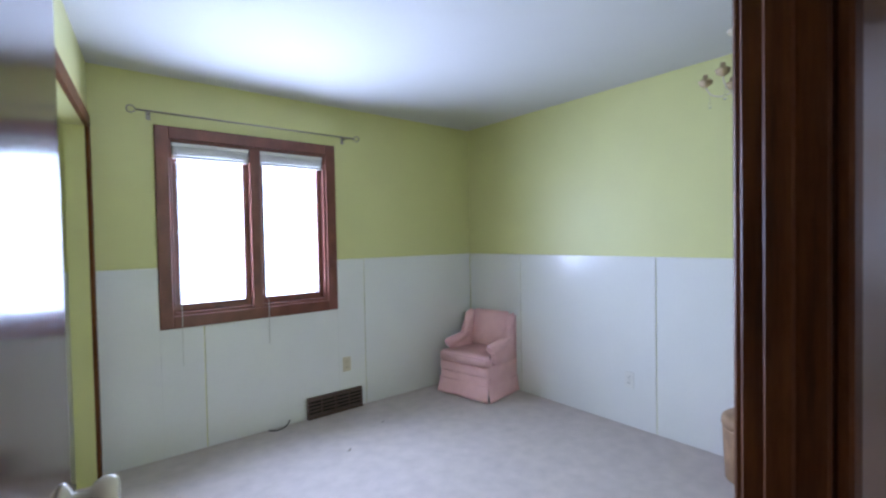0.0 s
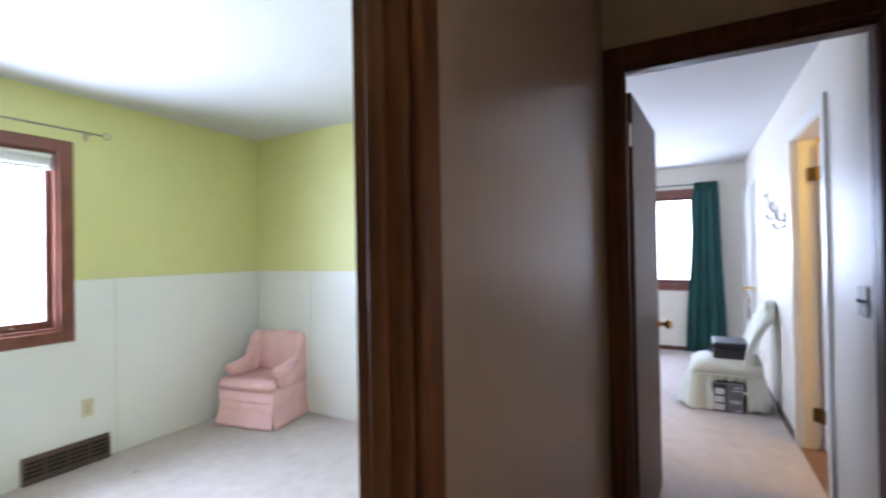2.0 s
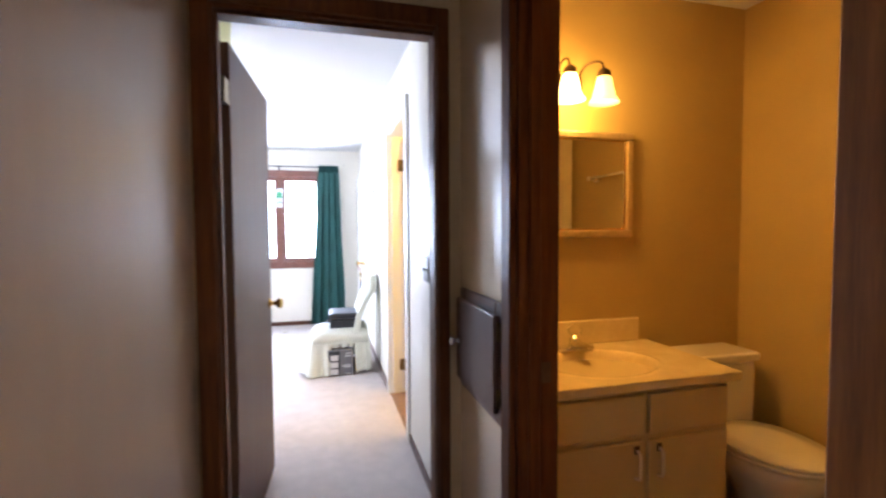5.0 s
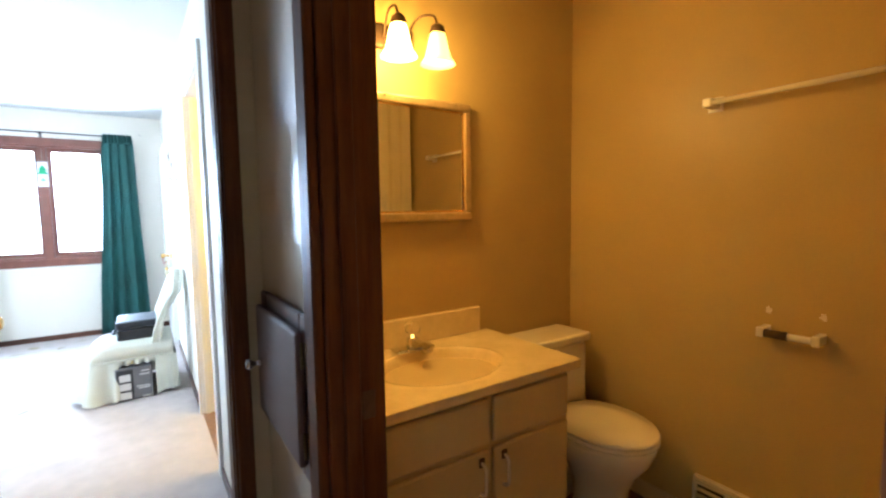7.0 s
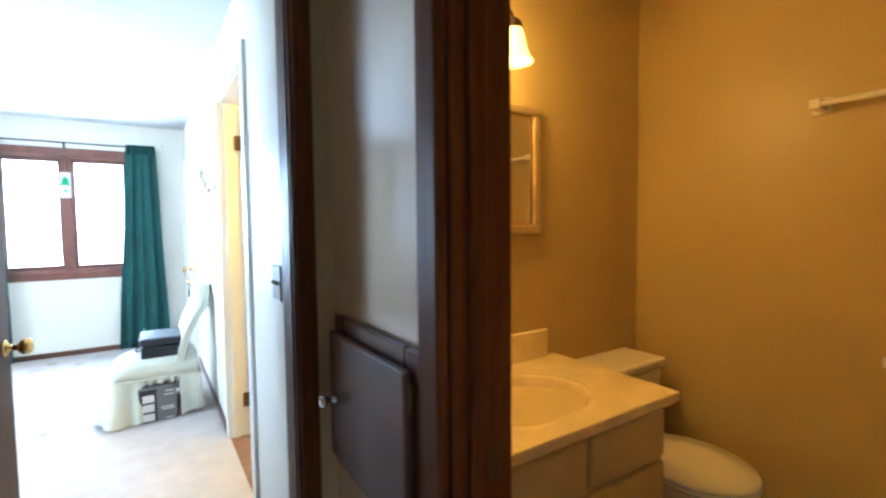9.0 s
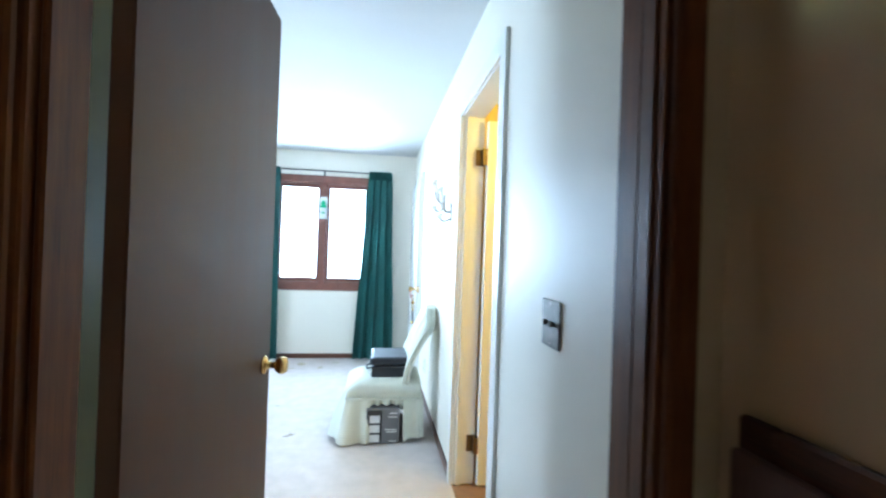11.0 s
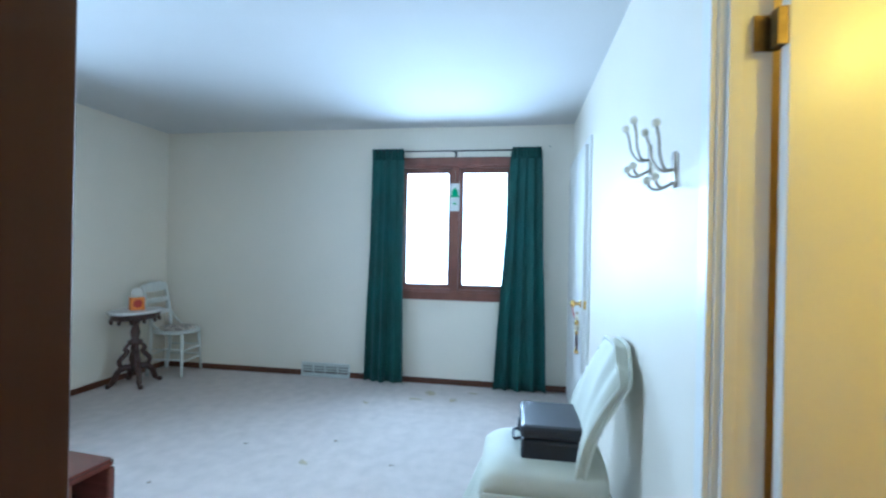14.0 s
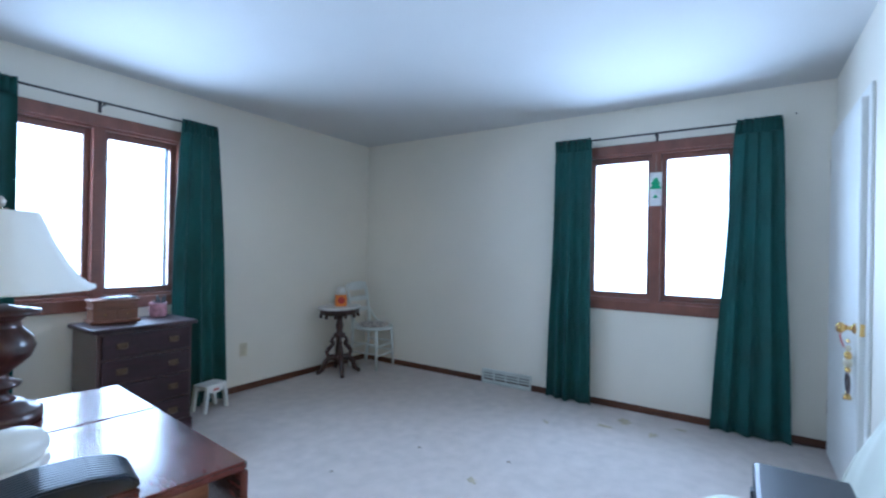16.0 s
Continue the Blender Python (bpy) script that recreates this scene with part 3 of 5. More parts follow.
def wall_plate(name, place, turn, label, category, material, slots, w=0.07, h=0.115):
    """A cover plate on a wall: local x along the wall, y out into the room."""
    t = thing(name, place, turn, label, category)
    part("cover_plate", boxes((-w / 2, w / 2, 0.0005, 0.006, -h / 2, h / 2), bevel=0.002), material, t)
    for kind, x, z in slots:
        if kind == "socket":
            s = part("socket", lathe(bmesh.new(), [(0.017, 0), (0.017, 0.002), (0.015, 0.003)], 16), material, t)
            s.matrix_basis = pose(x, 0.006, z, -90, 0, 0)
            part("slot", boxes((x - 0.008, x - 0.005, 0.009, 0.0102, z - 0.004, z + 0.006), (x + 0.005, x + 0.008, 0.009, 0.0102, z - 0.004, z + 0.006)), M_SLOTSHADE, t)
        else:
            part("toggle", boxes((x - 0.005, x + 0.005, 0.006, 0.018, z - 0.006, z + 0.008), bevel=0.002), material, t)
    for z in (-h * 0.42, h * 0.42) if slots and slots[0][0] != "socket" else (0,):
        part("screw", rod(bmesh.new(), (0, 0.006, z), (0, 0.0072, z), 0.0035, seg=8), M_NICKEL, t)
    return t


def wall_vent(name, place, turn, w, h, material, label, slat_dir="h"):
    """A register at the foot of a wall: a sloping louvred cover; local x along the wall, y into the room."""
    t = thing(name, place, turn, label, "vent")
    # Sheet behind the louvres; the opening's shade is put into its colour.
    part("backing", boxes((-w / 2 + 0.008, w / 2 - 0.008, 0.001, 0.012, 0.008, h - 0.008)), M_SLOTSHADE if material is not M_GREYMETAL else M_VENTBACK, t)
    part("frame", boxes((-w / 2, w / 2, 0.0005, 0.035, 0.002, 0.022), (-w / 2, w / 2, 0.0005, 0.024, h - 0.018, h), (-w / 2, -w / 2 + 0.014, 0.0005, 0.030, 0.022, h - 0.018), (w / 2 - 0.014, w / 2, 0.0005, 0.030, 0.022, h - 0.018), bevel=0.003), material, t)
    n = max(3, round((h - 0.04) / 0.026))
    for i in range(n):
        z = 0.030 + (h - 0.056) * i / (n - 1)
        part("slat", boxes((-w / 2 + 0.014, w / 2 - 0.014, 0.010, 0.026, z - 0.0045, z + 0.0045), bevel=0.001), material, t)
    for i in range(1, 4):
        x = -w / 2 + w * i / 4
        part("divider", boxes((x - 0.004, x + 0.004, 0.012, 0.029, 0.022, h - 0.018)), material, t)
    return t


M_BROWNMETAL = mat("brown_vent_enamel", (0.13, 0.085, 0.065), 0.45, 0.3, var=0.15, scale=15, fine=100, bump=0.05)
M_VENTBACK = mat("shaded_vent_back", (0.30, 0.31, 0.29), 0.6, 0.1, var=0.1, scale=15, fine=100, bump=0.05)
M_GREYMETAL = mat("pale_vent_enamel", (0.62, 0.64, 0.60), 0.45, 0.1, var=0.08, scale=15, fine=100, bump=0.05)
wall_vent("floor_vent", (2.165, GN - 0.008, 0), 180, 0.47, 0.165, M_BROWNMETAL, "brown metal louvred vent at the foot of the white wainscot")
wall_plate("power_outlet", (2.277, GN - 0.008, 0.368), 180, "ivory plastic power outlet on the white wainscot", "outlet", M_IVORY, [("socket", 0, 0.022), ("socket", 0, -0.022)])
wall_plate("power_outlet", (GEF - 0.008, 2.048, 0.335), 90, "white plastic power outlet on the white wainscot", "outlet", M_WPLASTIC, [("socket", 0, 0.022), ("socket", 0, -0.022)])

t = thing("curtain_rod", (1.625, GN, 2.19), 0, "thin bare grey metal curtain rod above the window", "curtain rod")
part("bar", rod(bmesh.new(), (-0.73, -0.07, 0), (0.73, -0.07, 0), 0.006), M_NICKEL, t)
for s in (-1, 1):
    part("finial", tube(bmesh.new(), [(s * 0.755 + 0.022 * math.cos(a), -0.07, 0.022 * math.sin(a)) for a in [i * 0.55 for i in range(12)]], 0.004, 6), M_NICKEL, t)
    part("bracket", boxes((s * 0.66 - 0.005, s * 0.66 + 0.005, -0.075, 0, -0.012, -0.005), (s * 0.66 - 0.012, s * 0.66 + 0.012, -0.004, 0, -0.04, 0.015)), M_NICKEL, t)

t = thing("loose_cable", (1.72, GN - 0.05, 0.004), 0, "short dark cable end lying on carpet by the wall", "cable")
part("wire", tube(bmesh.new(), bend([(0.08, 0.04, 0.03), (0.03, 0.0, 0.006), (-0.04, -0.02, 0.004), (-0.09, 0.0, 0.012)], 5), 0.005, 6), M_BLACK, t)


def armchair():
    """A child-size wing chair with a skirt; it faces local -y, its middle at the origin."""
    t = thing("armchair", (3.405, 3.345, 0), -80, "small pink upholstered wing armchair with a flared skirt", "armchair")
    w, d = 0.262, 0.24
    part("base", boxes((-w, w, -d + 0.01, d, 0.10, 0.30), bevel=0.014, seg=2), M_PINK, t)
    for z0, z1, out in ((0.122, 0.205, 0.004), (0.200, 0.285, 0.010)):
        part("front_band", smooth(boxes((-w - 0.002, w + 0.002, -d - out, -d + 0.05, z0, z1), bevel=0.018, seg=3)), M_PINK, t)
    bm = bmesh.new()
    slab(bm, [(-w - 0.004, -d - 0.016), (w + 0.004, -d - 0.016), (w + 0.004, -d + 0.075), (0.185, -d + 0.085), (0.185, d - 0.06), (-0.185, d - 0.06), (-0.185, -d + 0.085), (-w - 0.004, -d + 0.075)], 2, 0.275, 0.372)
    bmesh.ops.bevel(bm, geom=bm.edges[:], offset=0.020, segments=3, affect="EDGES")
    part("seat_cushion", smooth(bm), M_PINK, t)
    bm = bmesh.new()
    slab(bm, [(d - 0.10, 0.28), (d, 0.10), (d + 0.012, 0.45), (d + 0.018, 0.668), (d + 0.004, 0.695), (d - 0.035, 0.690), (d - 0.075, 0.45)], 0, -0.212, 0.212)
    bmesh.ops.bevel(bm, geom=bm.edges[:], offset=0.016, segments=2, affect="EDGES")
    part("backrest", smooth(bm), M_PINK, t)
    for s in (-1, 1):
        bm = bmesh.new()
        slab(bm, [(-d + 0.105, 0.262), (d + 0.01, 0.25), (d + 0.016, 0.66), (d - 0.01, 0.688), (d - 0.095, 0.682), (d - 0.128, 0.660), (d - 0.140, 0.60), (d - 0.140, 0.53), (d - 0.165, 0.475), (-d + 0.105, 0.425)], 0, *sorted((s * 0.205, s * w)))
        bmesh.ops.bevel(bm, geom=bm.edges[:], offset=0.018, segments=3, affect="EDGES")
        part("wing", smooth(bm), M_PINK, t)
        bm = bmesh.new()
        tube(bm, [(s * 0.232, -d + 0.070, 0.420), (s * 0.232, -d + 0.078, 0.424), (s * 0.232, -d + 0.10, 0.426), (s * 0.232, -0.03, 0.438), (s * 0.23, d - 0.13, 0.468)], [0.030, 0.040, 0.045, 0.043, 0.034], 16)
        part("armrest", bm, M_PINK, t)

    def skirt_panel(p, q, out):
        bm = bmesh.new()
        n, rows, grids = 14, 5, []
        for off in (0.0, 0.006):
            grids.append([[bm.verts.new(Vector((*(Vector(p).lerp(Vector(q), 0.5 + (j / n - 0.5) * (1 + 0.05 * u)) + Vector(out) * (0.002 + off + 0.026 * u ** 1.5 + 0.003 * u * math.sin(j * 0.9))), 0.128 - 0.122 * u))) for j in range(n + 1)] for u in [i / rows for i in range(rows + 1)]])
        for g in grids:
            for i in range(rows):
                for j in range(n):
                    bm.faces.new((g[i][j], g[i][j + 1], g[i + 1][j + 1], g[i + 1][j])).smooth = True
        for j in range(n):
            bm.faces.new((grids[0][rows][j], grids[0][rows][j + 1], grids[1][rows][j + 1], grids[1][rows][j]))
        part("skirt_panel", bm, M_PINK, t)
    for p, q, out in (((-w, -d), (w, -d), (0, -1)), ((w, -d), (w, d), (1, 0)), ((w, d), (-w, d), (0, 1)), ((-w, d), (-w, -d), (-1, 0))):
        skirt_panel(p, q, out)
    part("welt", tube(bmesh.new(), [(-w - 0.004, -d - 0.004, 0.13), (w + 0.004, -d - 0.004, 0.13)], 0.005, 8), M_PINK, t)
    for s in (-1, 1):
        part("welt", tube(bmesh.new(), [(s * (w + 0.004), -d, 0.13), (s * (w + 0.004), d, 0.13)], 0.005, 8), M_PINK, t)
    return t


armchair()


def hamper():
    t = thing("storage_hamper", (3.47, 1.23, 0), 0, "tan woven oval hamper with a lid on the carpet", "hamper")
    prof = [(0.135, 0.0), (0.15, 0.01), (0.16, 0.15), (0.165, 0.29), (0.163, 0.30)]
    part("basket", lathe(bmesh.new(), prof, 28, squash=(1, 0.85)), M_HAMPER, t)
    part("lid", lathe(bmesh.new(), [(0.168, 0.302), (0.172, 0.31), (0.172, 0.335), (0.165, 0.352), (0.14, 0.366), (0.05, 0.374)], 28, squash=(1, 0.85)), M_HAMPER, t)
    return t


hamper()


def sconce():
    """A small hanging candle fitting of bent wire with glass drops."""
    t = thing("chandelier", (3.318, 1.245, H), 0, "small pale candle chandelier with wire arms and crystal drops", "chandelier")
    part("canopy", lathe(bmesh.new(), [(0.05, -0.004), (0.045, -0.02), (0.012, -0.03)], 16), M_IVORY, t)
    part("stem", rod(bmesh.new(), (0, 0, -0.03), (0, 0, -0.30), 0.006), M_BRASS, t)
    part("hub", ball(bmesh.new(), (0, 0, -0.31), 0.018), M_BRASS, t)
    for i in range(5):
        a = i * 2 * math.pi / 5 + 0.5
        c, s = math.cos(a), math.sin(a)
        part("arm", tube(bmesh.new(), bend([(0, 0, -0.30), (0.06 * c, 0.06 * s, -0.335), (0.12 * c, 0.12 * s, -0.32), (0.15 * c, 0.15 * s, -0.27)], 5), 0.004, 6), M_IVORY, t)
        part("candle_cup", lathe(bmesh.new(), [(0.008, -0.272), (0.030, -0.258), (0.036, -0.238), (0.028, -0.232), (0.012, -0.238), (0.012, -0.205)], 12, at=(0.15 * c, 0.15 * s, 0)), M_AMBER, t)
        part("crystal", ball(bmesh.new(), (0.13 * c, 0.13 * s, -0.375), 0.010, (1, 1, 1.5), 8, 6), M_CLEARGLASS, t)
        part("crystal_wire", rod(bmesh.new(), (0.13 * c, 0.13 * s, -0.315), (0.13 * c, 0.13 * s, -0.362), 0.001, seg=5), M_NICKEL, t)
    return t


sconce()

# ---------- hall ----------


def chute():
    """A small panelled hatch in its frame on the hall's south wall; local x along -x of the room."""
    t = thing("laundry_chute_hatch", (2.435, S0, 0), 180, "dark brown wooden wall hatch with a small metal knob", "hatch")
    x0, x1, z0, z1 = -0.207, 0.207, 0.745, 1.115
    part("hatch_frame", boxes((x0, x0 + 0.055, -0.016, -0.0005, z0, z1), (x1 - 0.055, x1, -0.016, -0.0005, z0, z1), (x0 + 0.055, x1 - 0.055, -0.016, -0.0005, z1 - 0.05, z1), (x0 + 0.055, x1 - 0.055, -0.016, -0.0005, z0, z0 + 0.05), bevel=0.004), M_WOODH, t)
    part("hatch_door", boxes((x0 + 0.008, x1 - 0.026, -0.034, -0.0165, z0 + 0.036, z1 - 0.036), bevel=0.006, seg=2), M_HATCH, t)
    k = part("knob", lathe(bmesh.new(), [(0.012, 0), (0.009, 0.004), (0.0065, 0.012), (0.007, 0.02), (0.014, 0.026), (0.0155, 0.033), (0.012, 0.038), (0.004, 0.039)], 16), M_CHROME, t, "small bright metal knob")
    k.matrix_basis = pose(x0 + 0.05, -0.034, 0.925, 90, 0, 0)
    for z in (z0 + 0.085, z1 - 0.085):
        part("hinge", rod(boxes((x1 - 0.026, x1 - 0.006, -0.0185, -0.0162, z - 0.026, z + 0.026)), (x1 - 0.023, -0.022, z - 0.028), (x1 - 0.023, -0.022, z + 0.028), 0.004, seg=8), M_OLDBRASS, t)
    return t


ob = chute()
ob.matrix_basis = pose(2.40, S0, 0, 0, 0, 0) @ Matrix.Diagonal((-1, -1, 1, 1))
t = thing("strike_plate", (BD[1] - JB - 0.0005, S1 + 0.025, 0.93), 0, "dark metal strike plate on the bathroom door jamb", "strike plate")
part("plate", boxes((-0.002, 0, -0.014, 0.014, -0.03, 0.03), bevel=0.0008), M_BRONZE, t)
part("lip", boxes((-0.006, -0.002, 0.012, 0.02, -0.016, 0.016), bevel=0.001), M_BRONZE, t)

# ---------- bathroom ----------


def vanity():
    x0, y0, y1 = 2.348, -1.44, S1 - 0.014
    t = thing("vanity_cabinet", (0, 0, 0), 0, "cream painted bathroom vanity cabinet with doors and drawers", "cabinet")
    part("body", boxes((x0 + 0.02, BX - 0.001, y0, y1, 0.09, 0.755), (x0 + 0.08, BX - 0.001, y0 + 0.01, y1, 0, 0.09)), M_CAB, t)
    edges = [y1 - 0.012, 0, 0, y0 + 0.012]
    for i, (a, b) in enumerate(((edges[0], -1.055), (-1.075, edges[3]))):
        part("drawer", boxes((x0 + 0.001, x0 + 0.019, b, a, 0.585, 0.735), bevel=0.005), M_CAB, t)
    for a, b, hy in ((edges[0], -1.055, -1.02), (-1.075, edges[3], -1.115)):
        dr = part("door", boxes((x0 + 0.001, x0 + 0.019, b, a, 0.115, 0.565), bevel=0.005), M_CAB, t)
        part("handle", tube(bmesh.new(), bend([(x0 + 0.001, hy, 0.535), (x0 - 0.022, hy, 0.525), (x0 - 0.025, hy, 0.48), (x0 - 0.022, hy, 0.44), (x0 + 0.001, hy, 0.43)], 4), 0.006, 8), M_PORC, dr, "white porcelain handle")
        part("handle_mount", boxes((x0 - 0.006, x0 + 0.001, hy - 0.011, hy + 0.011, 0.520, 0.550), bevel=0.002), M_BRONZE, dr)
    return t


vanity()


def countertop():
    """The moulded top with its basin: a grid that sinks into an oval bowl."""
    t = thing("countertop", (0, 0, 0), 0, "cream cultured marble vanity top with an oval basin", "countertop")
    xa, xb, ya, yb, top = 2.325, BX - 0.001, -1.468, S1 - 0.0135, 0.79
    cx, cy, rx, ry = 2.572, -1.02, 0.175, 0.228
    bm = bmesh.new()
    nx, ny = 76, 116
    g = []
    for i in range(nx + 1):
        row = []
        for j in range(ny + 1):
            x, y = xa + (xb - xa) * i / nx, ya + (yb - ya) * j / ny
            r = math.hypot((x - cx) / rx, (y - cy) / ry)
            z = top
            if r < 1.0:
                z = top - 0.004 - 0.126 * (1 - r ** 3.2) ** 0.72
            elif r < 1.12:
                z = top + 0.003 * math.sin((r - 1.0) / 0.12 * math.pi)
            row.append(bm.verts.new((x, y, z)))
        g.append(row)
    for i in range(nx):
        for j in range(ny):
            f = bm.faces.new((g[i][j], g[i + 1][j], g[i + 1][j + 1], g[i][j + 1]))
            f.smooth = True
    part("counter", bm, M_COUNTER, t)
    part("counter_edge", boxes((xa, xa + 0.02, ya, yb, top - 0.034, top - 0.0005), (xa + 0.02, xb, ya, ya + 0.02, top - 0.034, top - 0.0005), bevel=0.004), M_COUNTER, t)
    part("backsplash", boxes((BX - 0.022, BX - 0.0005, -1.415, yb, top + 0.0005, 0.902), bevel=0.005, seg=2), M_COUNTER, t)
    part("drain", lathe(bmesh.new(), [(0.022, 0), (0.022, 0.003), (0.016, 0.004)], 16, at=(cx, cy, top - 0.128)), M_CHROME, t)
    return t


countertop()


def faucet():
    t = thing("basin_faucet", (2.768, -1.02, 0.7905), 0, "chrome basin faucet with a clear knob", "faucet")
    part("base", boxes((-0.030, 0.028, -0.085, 0.085, 0, 0.018), bevel=0.008, seg=2), M_CHROME, t)
    part("body", lathe(bmesh.new(), [(0.026, 0.016), (0.024, 0.03), (0.022, 0.05), (0.016, 0.056)], 16), M_CHROME, t)
    bm = bmesh.new()
    slab(bm, [(0.0, 0.02), (-0.10, 0.026), (-0.125, 0.022), (-0.125, 0.036), (-0.10, 0.046), (0.0, 0.05)], 1, -0.017, 0.017)
    bmesh.ops.bevel(bm, geom=bm.edges[:], offset=0.005, segments=2, affect="EDGES")
    part("spout", bm, M_CHROME, t)
    part("handle", lathe(bmesh.new(), [(0.008, 0.056), (0.010, 0.066), (0.028, 0.074), (0.033, 0.090), (0.027, 0.108), (0.012, 0.114)], 8), M_CLEARGLASS, t, "clear faceted acrylic knob")
    return t


faucet()


def toilet():
    t = thing("toilet", (BX, -1.765, 0), 0, "white porcelain toilet with a closed lid beside the vanity", "toilet")
    part("tank", boxes((-0.205, -0.012, -0.165, 0.19, 0.385, 0.70), bevel=0.025, seg=3), M_PORC, t)
    part("tank_lid", boxes((-0.22, -0.006, -0.172, 0.20, 0.701, 0.745), bevel=0.014, seg=3), M_PORC, t)
    part("flush_lever", rod(bmesh.new(), (-0.212, 0.14, 0.655), (-0.225, 0.08, 0.648), 0.006), M_CHROME, t)

    def egg(a):
        return 1 - 0.12 * (math.cos(a) > 0) * math.cos(a) ** 2
    prof = [(0.105, 0.0), (0.11, 0.02), (0.10, 0.07), (0.105, 0.16), (0.135, 0.24), (0.175, 0.31), (0.19, 0.365), (0.188, 0.385)]
    part("bowl", lathe(bmesh.new(), prof, 28, at=(-0.40, 0, 0), squash=(1.28, 0.98), shape=egg), M_PORC, t)
    part("bowl_neck", boxes((-0.26, -0.10, -0.11, 0.11, 0.0, 0.384), bevel=0.03, seg=3), M_PORC, t)
    part("seat", lathe(bmesh.new(), [(0.15, 0.387), (0.192, 0.388), (0.198, 0.396), (0.194, 0.405), (0.15, 0.406)], 32, at=(-0.405, 0, 0), squash=(1.26, 0.98), shape=egg), M_PORC, t)
    part("seat_lid", lathe(bmesh.new(), [(0.15, 0.4075), (0.193, 0.409), (0.198, 0.417), (0.19, 0.427), (0.10, 0.433), (0.03, 0.434)], 32, at=(-0.405, 0, 0), squash=(1.26, 0.98), shape=egg), M_PORC, t)
    for s in (-1, 1):
        part("seat_hinge", boxes((-0.235, -0.205, s * 0.075 - 0.018, s * 0.075 + 0.018, 0.386, 0.42), bevel=0.006, seg=2), M_PORC, t)
    return t


toilet()


def mirror():
    t = thing("wall_mirror", (BX, -1.10, 1.535), 0, "framed mirror with a gilt moulding above the vanity", "mirror")
    w, h = 0.272, 0.245
    for (a, b, c, d) in ((-w, w, h - 0.034, h), (-w, w, -h, -h + 0.034), (w - 0.034, w, -h + 0.034, h - 0.034), (-w, -w + 0.034, -h + 0.034, h - 0.034)):
        part("frame_rail", boxes((-0.024, -0.0005, a, b, c, d), bevel=0.007, seg=2), M_GILT, t)
    for (a, b, c, d) in ((-w + 0.034, w - 0.034, h - 0.042, h - 0.034), (-w + 0.034, w - 0.034, -h + 0.034, -h + 0.042), (w - 0.042, w - 0.034, -h + 0.042, h - 0.042), (-w + 0.034, -w + 0.042, -h + 0.042, h - 0.042)):
        part("inner_bead", boxes((-0.017, -0.0005, a, b, c, d), bevel=0.003), M_BRASS, t)
    part("mirror_glass", boxes((-0.010, -0.004, -w + 0.036, w - 0.036, -h + 0.036, h - 0.036)), M_MIRROR, t)
    return t


mirror()


def vanity_light():
    t = thing("vanity_light", (BX, -0.965, 1.983), 0, "bronze wall lamp with lit frosted glass bell shades", "wall lamp")
    part("backplate", boxes((-0.02, -0.0005, -0.13, 0.13, -0.045, 0.045), bevel=0.012, seg=3), M_BRONZE, t)
    for i, y in enumerate((0.165, 0.0, -0.165)):
        part("arm", tube(bmesh.new(), bend([(-0.02, y * 0.55, 0.0), (-0.06, y * 0.75, 0.075), (-0.115, y * 0.98, 0.075), (-0.135, y, 0.025)], 6), 0.0048, 8), M_BRONZE, t)
        part("fitter", lathe(bmesh.new(), [(0.012, 0.04), (0.026, 0.028), (0.03, 0.008), (0.028, 0.0)], 16, at=(-0.135, y, 0)), M_BRONZE, t)
        bm = lathe(bmesh.new(), [(0.028, 0.004), (0.033, -0.012), (0.040, -0.045), (0.048, -0.08), (0.066, -0.107), (0.063, -0.108), (0.045, -0.08), (0.037, -0.045), (0.029, -0.012)], 24, at=(-0.135, y, 0), cap=False)
        s = part("glass_shade", bm, M_BULBGLASS if i == 2 else M_BULBGLASS2, t, "lit frosted glass shade")
        s.visible_shadow = False
    return t


vanity_light()
t = thing("towel_bar", (1.86, -2.04, 1.722), 0, "white towel bar on the tan bathroom wall", "towel bar")
part("bar", rod(bmesh.new(), (-0.30, 0.065, 0), (0.30, 0.065, 0), 0.010, seg=14), M_PORC, t)
for s in (-1, 1):
    part("post", boxes((s * 0.30 - 0.017, s * 0.30 + 0.017, 0.006, 0.08, -0.017, 0.017), bevel=0.006, seg=2), M_PORC, t)
    part("flange", boxes((s * 0.30 - 0.028, s * 0.30 + 0.028, 0.0005, 0.009, -0.028, 0.028), bevel=0.003), M_PORC, t)
t = thing("toilet_paper_holder", (1.875, -2.04, 0.885), 0, "empty white toilet paper holder with a wooden roller", "paper holder")
for s in (-1, 1):
    part("post", boxes((s * 0.08 - 0.012, s * 0.08 + 0.012, 0.0005, 0.075, -0.016, 0.02), bevel=0.005, seg=2), M_PORC, t)
part("roller", rod(bmesh.new(), (0.0, 0.06, 0), (0.068, 0.06, 0), 0.015, seg=14), M_BRONZE, t, "dark roller half")
part("roller_end", rod(bmesh.new(), (-0.068, 0.06, 0), (0.0, 0.06, 0), 0.012, seg=14), M_PORC, t)
for mx, seed in ((1.955, 1), (1.797, 2)):
    rnd = random.Random(seed)
    t = thing("plaster_scar", (mx, -2.0396, 0.957), 0, "small pale scar in the tan bathroom wall paint", "scar")
    ring = [(0.011 * rnd.uniform(0.5, 1.2) * math.cos(a), 0.015 * rnd.uniform(0.5, 1.3) * math.sin(a)) for a in [i * math.pi / 6 for i in range(12)]]
    part("bare_plaster", slab(bmesh.new(), ring, 1, 0, 0.0012), M_SHOWER, t)
wall_vent("floor_vent", (1.94, -2.04, 0.0), 0, 0.5, 0.225, M_IVORY, "cream metal louvred vent at the foot of the bathroom wall")
